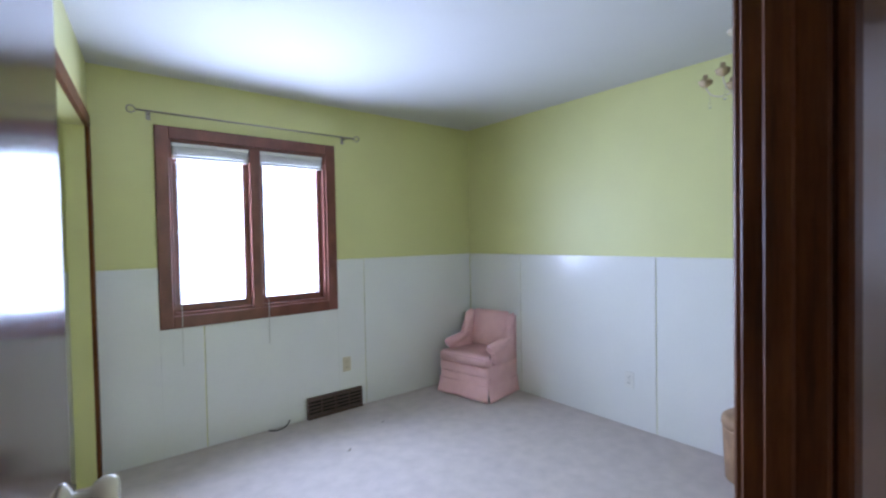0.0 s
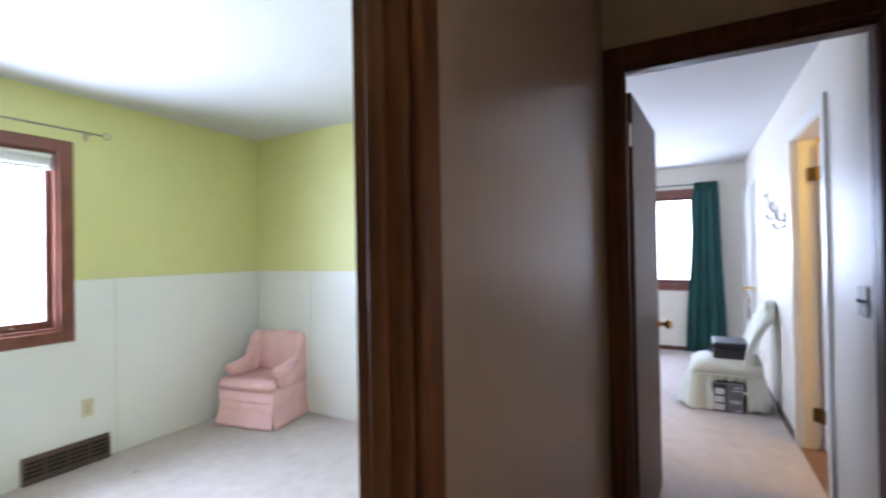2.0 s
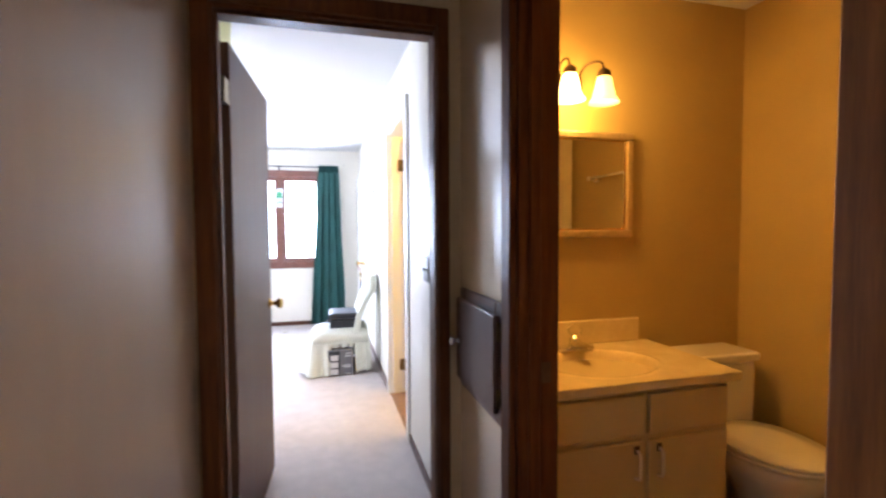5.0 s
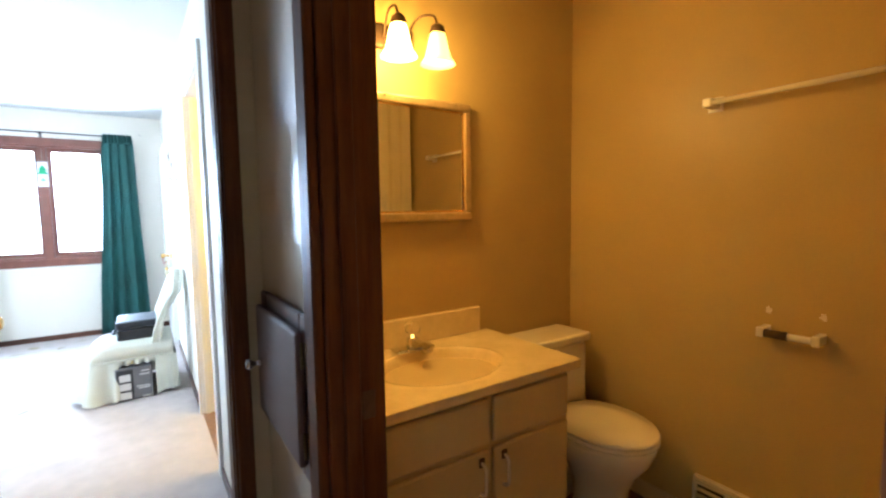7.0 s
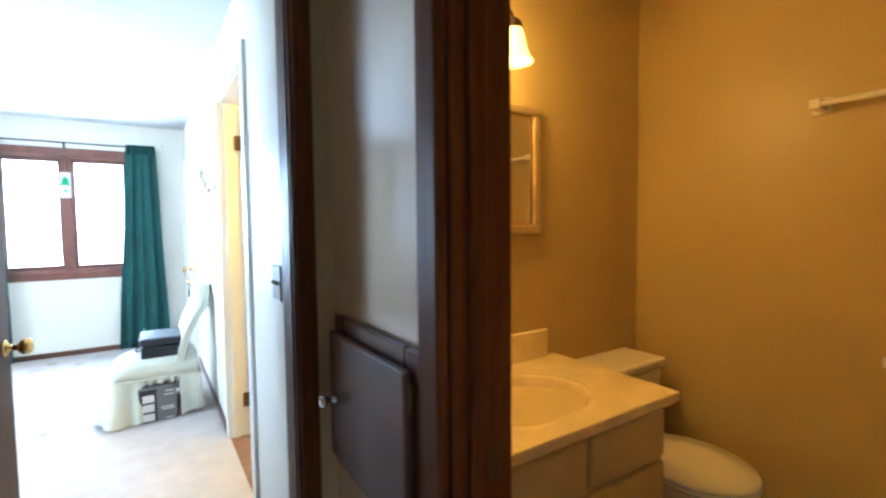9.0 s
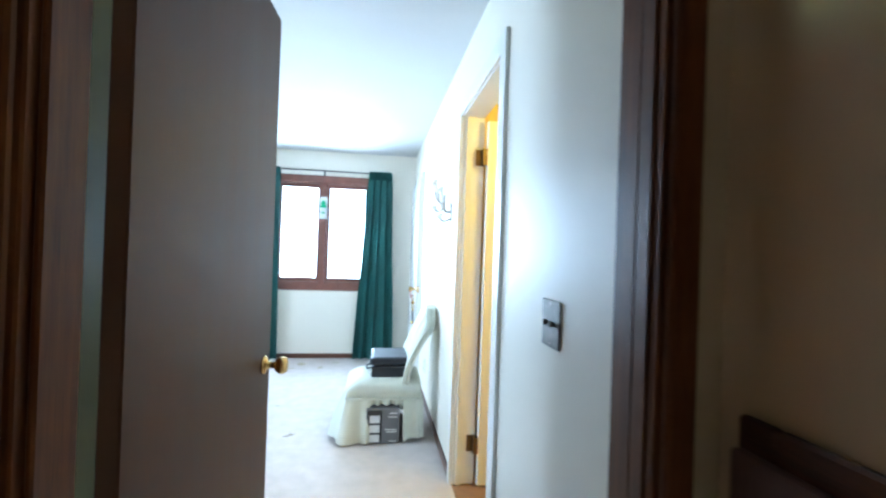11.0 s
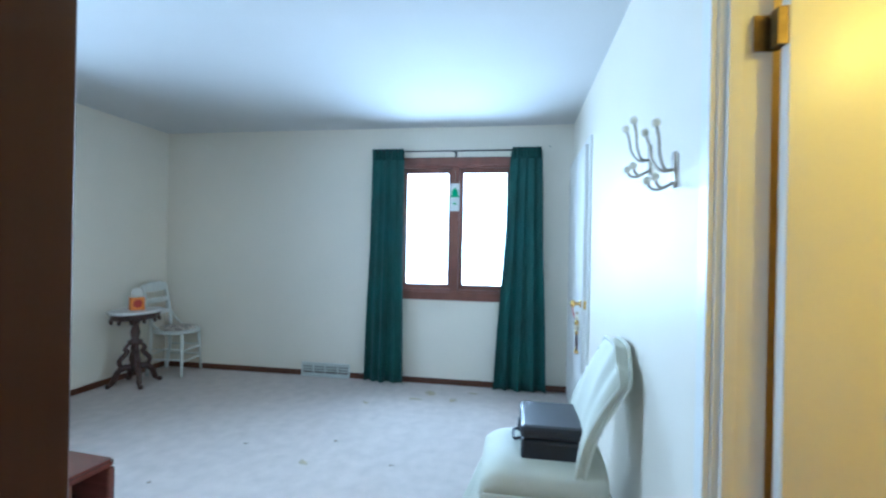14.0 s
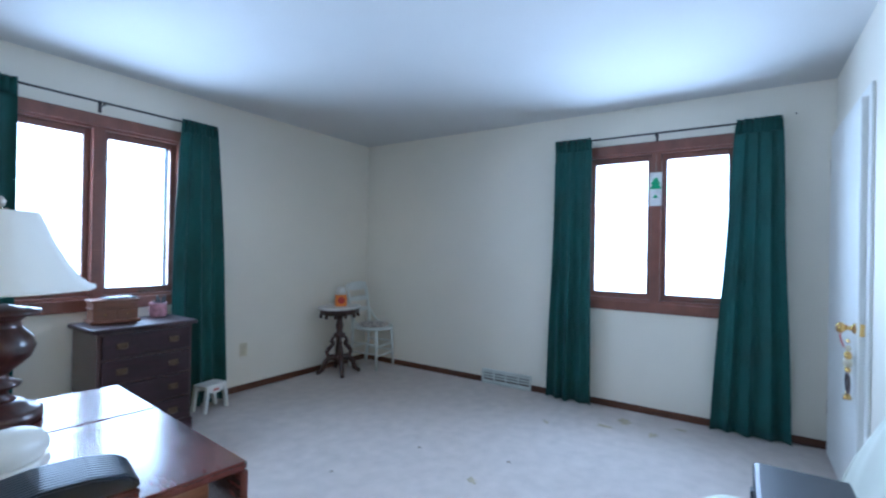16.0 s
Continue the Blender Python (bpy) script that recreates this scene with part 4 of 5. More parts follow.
structure("baseboard_bath", boxes((2.21, 2.60, -2.039, -2.026, 0, 0.075), (0.35, 1.69, -2.039, -2.026, 0, 0.075), bevel=0.003), M_CAB, "cream painted bathroom baseboard")


def folds(bm, along, length, height, top_amp, bot_amp, waves, seed, thick=0.004, spread=(1.0, 1.0), lean=(0.0, 0.0), waist=0.0, rows=22, cols=110):
    """A hanging cloth with folds, two skins thick. It runs along local x from 0; y is depth. spread: width at top and foot; lean: shift of its middle."""
    rnd = random.Random(seed)
    ph = [rnd.uniform(0, 6.28) for _ in range(4)]
    skins = []
    for side in (0, 1):
        g = []
        for i in range(rows + 1):
            u = i / rows
            z = height * (1 - u)
            wid = length * (spread[0] + (spread[1] - spread[0]) * u ** 0.8 - waist * math.sin(math.pi * min(1, u * 1.25)) ** 2)
            mid = lean[0] + (lean[1] - lean[0]) * u
            amp = top_amp + (bot_amp - top_amp) * min(1, u * 1.3)
            row = []
            for j in range(cols + 1):
                v = j / cols
                a = v * waves * 2 * math.pi
                wob = 0.55 * math.sin(a + 0.5 * math.sin(a * 0.37 + ph[0]) + 0.35 * u * math.sin(ph[1] + v * 9)) + 0.3 * math.sin(a * 0.5 + ph[2] + u * 0.6) + 0.06 * math.sin(1.9 * a + ph[3] + u)
                row.append(bm.verts.new((mid + wid * (v - 0.5) + 0.006 * math.sin(a * 1.0 + ph[1]), amp * wob + (thick if side else 0), z)))
            g.append(row)
        for i in range(rows):
            for j in range(cols):
                q = (g[i][j], g[i][j + 1], g[i + 1][j + 1], g[i + 1][j])
                f = bm.faces.new(q if side else q[::-1])
                f.smooth = True
        skins.append(g)
    a, b = skins
    for i in range(rows):
        for j in (0, cols):
            bm.faces.new((a[i][j], a[i + 1][j], b[i + 1][j], b[i][j]))
    for j in range(cols):
        for i in (0, rows):
            bm.faces.new((a[i][j], a[i][j + 1], b[i][j + 1], b[i][j]))
    return bm


t = thing("shower_curtain", (1.24, -1.35, 0.15), 90, "cream pleated shower curtain hanging from a rod", "shower curtain")
part("cloth", folds(bmesh.new(), 0, 1.30, 2.06, 0.02, 0.035, 11, 5), M_SHOWER, t)
t = thing("shower_rod", (1.24, 0, 2.225), 0, "white shower rod across the tub", "shower rod")
part("bar", rod(bmesh.new(), (0, -2.039, 0), (0, S1 - 0.013, 0), 0.0125, seg=12), M_PORC, t)

# ---------- bedroom: windows' dressing ----------


def curtain_set(place, turn, left, right, group, half):
    """A rod with two curtains; local x along the wall, -y into the room."""
    t = thing("curtain_rod", (place[0], place[1], 2.195), turn, "thin black curtain rod with centre bracket", "curtain rod")
    part("bar", rod(bmesh.new(), (-half, -0.085, 0), (half, -0.085, 0), 0.007), M_BLACKROD, t)
    for x in (-half + 0.03, 0, half - 0.03):
        part("bracket", boxes((x - 0.006, x + 0.006, -0.09, -0.0005, -0.016, -0.008), (x - 0.01, x + 0.01, -0.004, -0.0005, -0.05, 0.02)), M_BLACKROD, t)
    for k, (mid, wt, wb, lt, lb, waist, seed) in enumerate((left, right)):
        c = thing("curtain", (place[0], place[1], 0.0), turn, "dark green pleated cloth curtain reaching the carpet", "curtain", group)
        d = part("cloth", folds(bmesh.new(), 0, 1.0, 2.185, 0.016, 0.05, 3.7, seed, spread=(wt, wb), lean=(lt, lb), waist=waist), M_CURTAIN, c)
        d.matrix_basis = pose(mid, -0.088, 0.012)
        h = part("heading", folds(bmesh.new(), 0, 1.0, 0.10, 0.018, 0.015, 9, seed + 3, spread=(wt, wt * 0.97), lean=(lt, lt), rows=4, thick=0.012), M_CURTAIN, c)
        h.matrix_basis = pose(mid, -0.100, 2.118)


# east window: local x runs towards -y
curtain_set((BE, 0.62), -90, (-0.635, 0.30, 0.38, 0.0, -0.015, 0.02, 11), (0.655, 0.26, 0.46, 0.0, -0.03, 0.02, 12), "green curtains of the east window", 0.78)
curtain_set((4.966, BN), 0, (-0.60, 0.32, 0.36, 0.0, -0.02, 0.0, 13), (0.635, 0.27, 0.44, 0.0, 0.02, -0.02, 14), "green curtains of the north window", 0.78)


def suncatcher():
    t = thing("suncatcher", (BE - 0.035, 0.62, 1.90), 0, "green stained glass ornament hanging from the window mullion", "ornament")
    part("string", rod(bmesh.new(), (0, 0, 0.0), (0, 0, 0.14), 0.0012, seg=5), M_NICKEL, t)
    part("frame_plate", boxes((-0.003, 0.003, -0.044, 0.044, -0.26, 0.0), bevel=0.001), M_MARBLE, t)
    for (z, r) in ((-0.09, 0.036), (-0.13, 0.045), (-0.20, 0.02)):
        bm = bmesh.new()
        slab(bm, [(-r, z), (r, z), (r * 0.25, z + r * 1.3), (-r * 0.25, z + r * 1.3)], 0, -0.008, -0.0035)
        part("green_pane", bm, M_TEALGLASS, t)
    return t


suncatcher()
wall_vent("floor_vent", (BE, 1.878, 0.0), 90, 0.50, 0.135, M_GREYMETAL, "pale grey metal louvred vent at the foot of the wall")
wall_plate("power_outlet", (6.06, BN, 0.36), 180, "ivory plastic power outlet on the white wall", "outlet", M_IVORY, [("socket", 0, 0.022), ("socket", 0, -0.022)])
wall_plate("power_outlet", (6.02, S0, 0.31), 0, "white plastic power outlet low on the white wall", "outlet", M_WPLASTIC, [("socket", 0, 0.022), ("socket", 0, -0.022)])
wall_plate("light_switch", (3.243, S0, 1.125), 0, "aged metal double light switch plate on white wall", "light switch", M_PEWTER, [("toggle", -0.023, 0), ("toggle", 0.023, 0)], w=0.115, h=0.125)


def coat_hook(x, z):
    """A cast double hook: a long plate, two tall prongs and two short ones below, each with a ball tip."""
    t = thing("coat_hook", (x, S0, z), 0, "brass double coat hook with white porcelain tips", "coat hook", "coat hooks on the bedroom wall")
    bm = bmesh.new()
    slab(bm, [(-0.010, -0.062), (0.010, -0.062), (0.016, -0.045), (0.011, -0.02), (0.013, 0.03), (0.008, 0.052), (-0.008, 0.052), (-0.013, 0.03), (-0.011, -0.02), (-0.016, -0.045)], 1, 0.0005, 0.010)
    part("hook_plate", bm, M_NICKEL, t)
    for s in (-1, 1):
        for pts in ([(0, 0.008, -0.005), (s * 0.018, 0.040, -0.004), (s * 0.042, 0.062, 0.036), (s * 0.052, 0.068, 0.084), (s * 0.060, 0.080, 0.130)], [(0, 0.008, -0.045), (s * 0.018, 0.040, -0.064), (s * 0.036, 0.064, -0.060), (s * 0.044, 0.076, -0.034)]):
            part("prong", tube(bmesh.new(), bend(pts, 5), 0.0052, 8), M_NICKEL, t)
            part("tip", ball(bmesh.new(), pts[-1], 0.014, u=10, v=7), M_PORC, t)
    return t


coat_hook(4.90, 1.560)
coat_hook(5.175, 1.645)

t = thing("door_hanger", (6.672, S0 + 0.02, 0.90), 0, "jointed gold and red ornament hanging from the door knob", "ornament")
part("ribbon", tube(bmesh.new(), bend([(0.0, 0.05, 0.03), (0.0, 0.075, -0.02), (0.0, 0.06, -0.08)], 4), 0.004, 6), M_RED, t)
for z, r, m in ((-0.05, 0.014, M_BRASS), (-0.085, 0.02, M_IVORY), (-0.12, 0.028, M_BRASS), (-0.155, 0.032, M_IVORY), (-0.19, 0.022, M_BRASS)):
    part("ornament_piece", ball(bmesh.new(), (0, 0.045, z), r, (1, 0.6, 0.8), 12, 8), m, t)
part("ring", tube(bmesh.new(), [(0.045 * math.cos(a), 0.045, -0.255 + 0.048 * math.sin(a)) for a in [i * 2 * math.pi / 18 for i in range(19)]], 0.006, 8), M_MAHOGV, t, "dark red ring")
part("bell", lathe(bmesh.new(), [(0.018, -0.335), (0.016, -0.32), (0.008, -0.302)], 12, at=(0, 0.045, 0)), M_BRASS, t)

# ---------- bedroom: chair with box ----------


def skirt_side(bm, p, q, z0, z1, flare, n, seed):
    """A gathered skirt between two corners."""
    rnd = random.Random(seed)
    p, q = Vector((*p, 0)), Vector((*q, 0))
    d = q - p
    out = Vector((d.y, -d.x, 0)).normalized()
    rows = 8
    phase = rnd.uniform(0, 6)
    skins = []
    for off in (0, -0.004):
        g = []
        for i in range(rows + 1):
            u = i / rows
            g.append([bm.verts.new(p + d * (j / n) + out * (off + flare * u + (0.004 + 0.016 * u) * math.sin(j * 1.15 + phase + 0.7 * math.sin(j * 0.31))) + Vector((0, 0, z1 + (z0 - z1) * u))) for j in range(n + 1)])
        for i in range(rows):
            for j in range(n):
                f = bm.faces.new((g[i][j], g[i][j + 1], g[i + 1][j + 1], g[i + 1][j]))
                f.smooth = True
        skins.append(g)
    return bm


def slipper_chair():
    """A low chair with a curved back; it faces local +y, its back on the wall side."""
    t = thing("slipper_chair", (5.45, S0, 0), 0, "cream slipcovered chair with a gathered skirt against the wall", "chair")
    w = 0.245
    bm = bmesh.new()
    n, m = 18, 22
    tops = []
    for i in range(n + 1):
        u = i / n * 2 - 1
        tops.append([bm.verts.new((w * u, 0.12 + 0.51 * j / m, 0.405 - 0.035 * abs(u) ** 5 - 0.05 * max(0, (j / m - 0.78) / 0.22) ** 2 + 0.012 * math.cos(u * 1.4))) for j in range(m + 1)])
    lows = [[bm.verts.new((v.co.x * 1.0, v.co.y, 0.288)) for v in row] for row in tops]
    for i in range(n):
        for j in range(m):
            bm.faces.new((tops[i][j], tops[i + 1][j], tops[i + 1][j + 1], tops[i][j + 1]))
            bm.faces.new((lows[i][j], lows[i][j + 1], lows[i + 1][j + 1], lows[i + 1][j]))
    for i in range(n):
        for j in (0, m):
            bm.faces.new((tops[i][j], tops[i + 1][j], lows[i + 1][j], lows[i][j]))
    for j in range(m):
        for i in (0, n):
            bm.faces.new((tops[i][j], tops[i][j + 1], lows[i][j + 1], lows[i][j]))
    part("seat", smooth(bm), M_CREAM, t)

    def back(u, v, off):
        k = min(1, max(0, (abs(v) - 0.38) / 0.34))
        crest = 0.895 - 0.015 * v * v - 0.062 * k * k * (3 - 2 * k) - 0.055 * (max(0, abs(v) - 0.80) / 0.20) ** 2
        half = w * (0.90 + 0.12 * math.sin(0.5 * math.pi * u))
        edge = 1 - abs(v) ** 6 * 0.35
        return Vector((half * v, 0.200 - 0.15 * u ** 2.1 + 0.03 * v * v * (1 - 0.3 * u) + (off - 0.0275) * edge, 0.33 + (crest - 0.33) * u))
    bm = bmesh.new()
    n, rows = 40, 20
    a, b = [[[bm.verts.new(back(i / rows, j / n * 2 - 1, off)) for j in range(n + 1)] for i in range(rows + 1)] for off in (0.0, 0.055)]
    for i in range(rows):
        for j in range(n):
            bm.faces.new((a[i][j], a[i][j + 1], a[i + 1][j + 1], a[i + 1][j]))
            bm.faces.new((b[i][j], b[i + 1][j], b[i + 1][j + 1], b[i][j + 1]))
        for j in (0, n):
            bm.faces.new((a[i][j], a[i + 1][j], b[i + 1][j], b[i][j]))
    for j in range(n):
        for i in (0, rows):
            bm.faces.new((a[i][j], a[i][j + 1], b[i][j + 1], b[i][j]))
    part("backrest", smooth(bm), M_CREAM, t)
    for off in (0.002, 0.053):
        rim = [back(i / 14, -1, off) for i in range(1, 15)] + [back(1, j / 40 * 2 - 1, off) for j in range(1, 40)] + [back(1 - i / 14, 1, off) for i in range(0, 14)]
        part("back_piping", tube(bmesh.new(), rim, 0.009, 8), M_CREAM, t)
    part("seat_piping", tube(bmesh.new(), [(-w - 0.002, 0.12, 0.29), (-w - 0.002, 0.61, 0.29), (-w + 0.02, 0.632, 0.29), (w - 0.02, 0.632, 0.29), (w + 0.002, 0.61, 0.29), (w + 0.002, 0.12, 0.29)], 0.008, 8), M_CREAM, t)
    # the skirt runs round the seat and is parted on one side
    corners = [Vector(p) for p in ((-w, 0.46), (-w, 0.63), (w, 0.63), (w, 0.10), (-w, 0.10), (-w, 0.24))]
    ring = []
    for p, q in zip(corners, corners[1:]):
        k = max(6, int((q - p).length / 0.011))
        ring += [p + (q - p) * (i / k) for i in range(k)]
    ring.append(corners[-1])
    mid = Vector((0, 0.36))
    rnd = random.Random(9)
    bm = bmesh.new()
    rows = 9
    skins = []
    for off in (0.0, -0.004):
        g = []
        for i in range(rows + 1):
            u = i / rows
            row = []
            for j, p in enumerate(ring):
                d = p - mid
                out = Vector((d.x / w, d.y / 0.27))
                out = Vector((out.x * abs(out.x) ** 3, out.y * abs(out.y) ** 3)).normalized()
                flare = (0.05 + 0.045 * max(0, out.y)) * u * (0.25 if out.y < -0.4 else 1)
                wave = (0.003 + 0.021 * u) * math.sin(j * 0.62 + 0.9 * math.sin(j * 0.17)) * (0.3 if out.y < -0.4 else 1)
                q = p + out * (flare + wave + off)
                row.append(bm.verts.new((q.x, q.y, 0.288 - u * (0.268 + 0.012 * math.sin(j * 0.23)))))
            g.append(row)
        for i in range(rows):
            for j in range(len(ring) - 1):
                bm.faces.new((g[i][j], g[i][j + 1], g[i + 1][j + 1], g[i + 1][j])).smooth = True
        skins.append(g)
    part("skirt", bm, M_CREAM, t, "gathered cloth skirt parted on one side")
    bm = bmesh.new()
    skirt_side(bm, (-w, 0.235), (-w, 0.465), 0.248, 0.288, 0.010, 22, 6)
    part("skirt_ruffle", bm, M_CREAM, t)
    for x in (-w + 0.05, w - 0.05):
        for y in (0.15, 0.585):
            part("leg", rod(bmesh.new(), (x, y, 0.0), (x, y, 0.29), 0.014, 0.022, 10), M_MAHOGV, t, "dark wooden leg")
    return t


slipper_chair()


def file_box():
    t = thing("lock_box", (5.465, -0.118, 0.40), 0, "black plastic lidded document box on the chair seat", "box")
    part("body", boxes((-0.165, 0.165, -0.135, 0.125, 0.001, 0.088), bevel=0.012, seg=2), M_BLACK, t)
    part("lid", boxes((-0.17, 0.17, -0.14, 0.13, 0.092, 0.148), bevel=0.018, seg=2), M_BLACK, t)
    part("handle", tube(bmesh.new(), bend([(-0.05, 0.127, 0.05), (-0.05, 0.155, 0.045), (0.05, 0.155, 0.045), (0.05, 0.127, 0.05)], 4), 0.007, 8), M_BLACK, t)
    part("latch", boxes((-0.02, 0.02, 0.124, 0.138, 0.062, 0.118), bevel=0.004), M_SLATE, t, "pale blue-grey latch")
    return t


file_box()


def product_box():
    t = thing("carton", (5.29, -0.075, 0), 0, "grey and black printed carton under the chair", "box")
    part("card_body", boxes((-0.12, 0.12, -0.115, 0.105, 0.001, 0.235), bevel=0.002), M_GREYBOX, t)
    part("black_panel", boxes((-0.1225, -0.1205, 0.0, 0.098, 0.004, 0.225)), M_BLACKBOX, t)
    for i in range(3):
        part("picture", boxes((-0.124, -0.1227, 0.015, 0.082, 0.012 + i * 0.064, 0.062 + i * 0.064)), M_PAPER, t, "white printed square")
    for i, (a, b, z) in enumerate(((-0.10, -0.05, 0.20), (-0.10, -0.04, 0.175), (-0.10, -0.02, 0.09), (-0.10, -0.03, 0.075), (-0.10, -0.05, 0.012))):
        part("print_bar", boxes((-0.1215, -0.1204, a, b, z, z + 0.007)), M_PAPER, t, "illegible pale print")
    return t


product_box()

# ---------- bedroom: corner group ----------


def parlour_table():
    t = thing("parlour_table", (6.96, 3.435, 0), 11, "dark carved pedestal table with a white marble top", "table")
    part("tabletop", lathe(bmesh.new(), [(0.20, 0.655), (0.225, 0.658), (0.23, 0.668), (0.226, 0.678), (0.20, 0.68)], 36, squash=(1.1, 0.85)), M_MARBLE, t, "white marble top")

    def scallop(a):
        return 1 + 0.03 * math.cos(12 * a)
    part("apron", lathe(bmesh.new(), [(0.175, 0.60), (0.20, 0.61), (0.205, 0.64), (0.205, 0.654)], 48, squash=(1.1, 0.85), shape=scallop), M_MAHOGV, t)
    for i in range(12):
        a = i * math.pi / 6
        part("apron_drop", ball(bmesh.new(), (0.20 * 1.1 * math.cos(a), 0.20 * 0.85 * math.sin(a), 0.592), 0.016, (1, 1, 1.3), 8, 6), M_MAHOGV, t)
    part("column", lathe(bmesh.new(), [(0.02, 0.12), (0.03, 0.14), (0.045, 0.17), (0.035, 0.20), (0.024, 0.23), (0.026, 0.30), (0.022, 0.355), (0.058, 0.375), (0.060, 0.40), (0.030, 0.42), (0.040, 0.48), (0.026, 0.54), (0.04, 0.58), (0.05, 0.602)], 18), M_MAHOGV, t)
    for i in range(4):
        a = math.pi / 4 + i * math.pi / 2
        c, s = math.cos(a), math.sin(a)
        part("scroll", tube(bmesh.new(), bend([(0.03 * c, 0.03 * s, 0.395), (0.075 * c, 0.075 * s, 0.34), (0.062 * c, 0.062 * s, 0.30), (0.118 * c, 0.118 * s, 0.225), (0.085 * c, 0.085 * s, 0.15)], 5), [0.014] * 6 + [0.021] * 10 + [0.019] * 5, 8), M_MAHOGV, t)
        part("leg", tube(bmesh.new(), bend([(0.03 * c, 0.03 * s, 0.16), (0.085 * c, 0.085 * s, 0.165), (0.135 * c, 0.135 * s, 0.125), (0.165 * c, 0.165 * s, 0.045), (0.20 * c, 0.20 * s, 0.020)], 5), [0.030] * 8 + [0.024] * 8 + [0.017] * 5, 8), M_MAHOGV, t)
        part("foot", ball(bmesh.new(), (0.20 * c, 0.20 * s, 0.022), 0.022, u=10, v=7), M_MAHOGV, t)
    return t


parlour_table()
t = thing("air_freshener", (6.955, 3.42, 0.6805), -35, "orange printed carton with a white domed top on marble", "air freshener")
part("carton", boxes((-0.055, 0.055, -0.035, 0.035, 0, 0.115), bevel=0.004), M_ORANGE, t)
part("dome", lathe(bmesh.new(), [(0.045, 0.115), (0.044, 0.15), (0.036, 0.18), (0.02, 0.195)], 18, squash=(1, 0.7)), M_WPLASTIC, t, "white translucent dome")
bm = lathe(bmesh.new(), [(0.036, 0), (0.036, 0.0012)], 20)
o = part("printed_roundel", bm, M_RED, t, "dark red printed flower")
o.matrix_basis = pose(0, -0.0352, 0.06, 90, 0, 0)


def white_chair():
    t = thing("dining_chair", (7.40, 3.37, 0), 8, "white painted ladder-back chair with a patterned seat pad", "chair")
    # local: faces -y, back at +y
    part("seat", lathe(bmesh.new(), [(0.185, 0.405), (0.205, 0.41), (0.21, 0.425), (0.205, 0.436)], 28, squash=(1.0, 0.98)), M_WPAINT, t)
    part("seat_pad", lathe(bmesh.new(), [(0.15, 0.437), (0.162, 0.445), (0.155, 0.462), (0.08, 0.470)], 24), M_FLORAL, t, "mottled brown and cream seat pad")
    for s in (-1, 1):
        part("front_leg", rod(bmesh.new(), (s * 0.165, -0.15, 0), (s * 0.145, -0.13, 0.408), 0.012, 0.018, 12), M_WPAINT, t)
        part("back_post", tube(bmesh.new(), bend([(s * 0.15, 0.20, 0), (s * 0.15, 0.165, 0.42), (s * 0.165, 0.20, 0.68), (s * 0.17, 0.25, 0.875)], 5), [0.013] + [0.017] * 14 + [0.013], 10), M_WPAINT, t)
        part("seat_brace", tube(bmesh.new(), bend([(s * 0.16, 0.17, 0.60), (s * 0.185, 0.12, 0.50), (s * 0.19, 0.03, 0.435)], 5), 0.009, 8), M_WPAINT, t)
        for z in (0.16, 0.26):
            part("side_stretcher", rod(bmesh.new(), (s * 0.155, -0.14, z), (s * 0.15, 0.185, z), 0.008, seg=8), M_WPAINT, t)
    for z in (0.14, 0.24):
        part("front_stretcher", rod(bmesh.new(), (-0.155, -0.14, z), (0.155, -0.14, z), 0.009, seg=8), M_WPAINT, t)
    part("back_stretcher", rod(bmesh.new(), (-0.15, 0.185, 0.2), (0.15, 0.185, 0.2), 0.008, seg=8), M_WPAINT, t)
    for z, h, y in ((0.585, 0.04, 0.185), (0.70, 0.045, 0.208), (0.815, 0.085, 0.235)):
        bm = bmesh.new()
        pts = [(-0.165, z), (-0.08, z - 0.008), (0.08, z - 0.008), (0.165, z), (0.165, z + h * 0.8), (0.08, z + h), (-0.08, z + h), (-0.165, z + h * 0.8)]
        slab(bm, pts, 1, y - 0.008, y + 0.008)
        part("back_slat", bm, M_WPAINT, t)
    return t


white_chair()

# ---------- bedroom: dresser and stool ----------


def dresser():
    t = thing("dresser", (5.085, 3.385, 0), 0, "dark mahogany chest of drawers with bronze pulls", "dresser")
    x0, x1, y0, y1, top = -0.29, 0.29, -0.20, 0.185, 0.755
    part("carcass", boxes((x0 + 0.015, x1 - 0.015, y0 + 0.015, y1, 0.08, top - 0.028)), M_MAHOGV, t)
    part("top", boxes((x0 - 0.012, x1 + 0.012, y0 - 0.015, y1 + 0.005, top - 0.028, top), bevel=0.008, seg=2), M_MAHOG, t)
    part("plinth", boxes((x0 + 0.005, x1 - 0.005, y0 + 0.005, y1, 0, 0.085), bevel=0.004), M_MAHOG, t)
    zs = [0.09, 0.25, 0.41, 0.565, 0.72]
    for a, b in zip(zs, zs[1:]):
        d = part("drawer", boxes((x0 + 0.035, x1 - 0.035, y0 - 0.004, y0 + 0.014, a + 0.008, b - 0.008), bevel=0.005, seg=2), M_MAHOG, t)
        for s in (-0.15, 0.15):
            part("pull_plate", boxes((s - 0.03, s + 0.03, y0 - 0.0065, y0 - 0.004, (a + b) / 2 - 0.018, (a + b) / 2 + 0.018), bevel=0.001), M_BRONZE, d)
            part("pull", tube(bmesh.new(), bend([(s - 0.025, y0 - 0.006, (a + b) / 2 + 0.004), (s - 0.02, y0 - 0.02, (a + b) / 2 - 0.014), (s + 0.02, y0 - 0.02, (a + b) / 2 - 0.014), (s + 0.025, y0 - 0.006, (a + b) / 2 + 0.004)], 4), 0.0035, 6), M_BRONZE, d)
    return t


dresser()


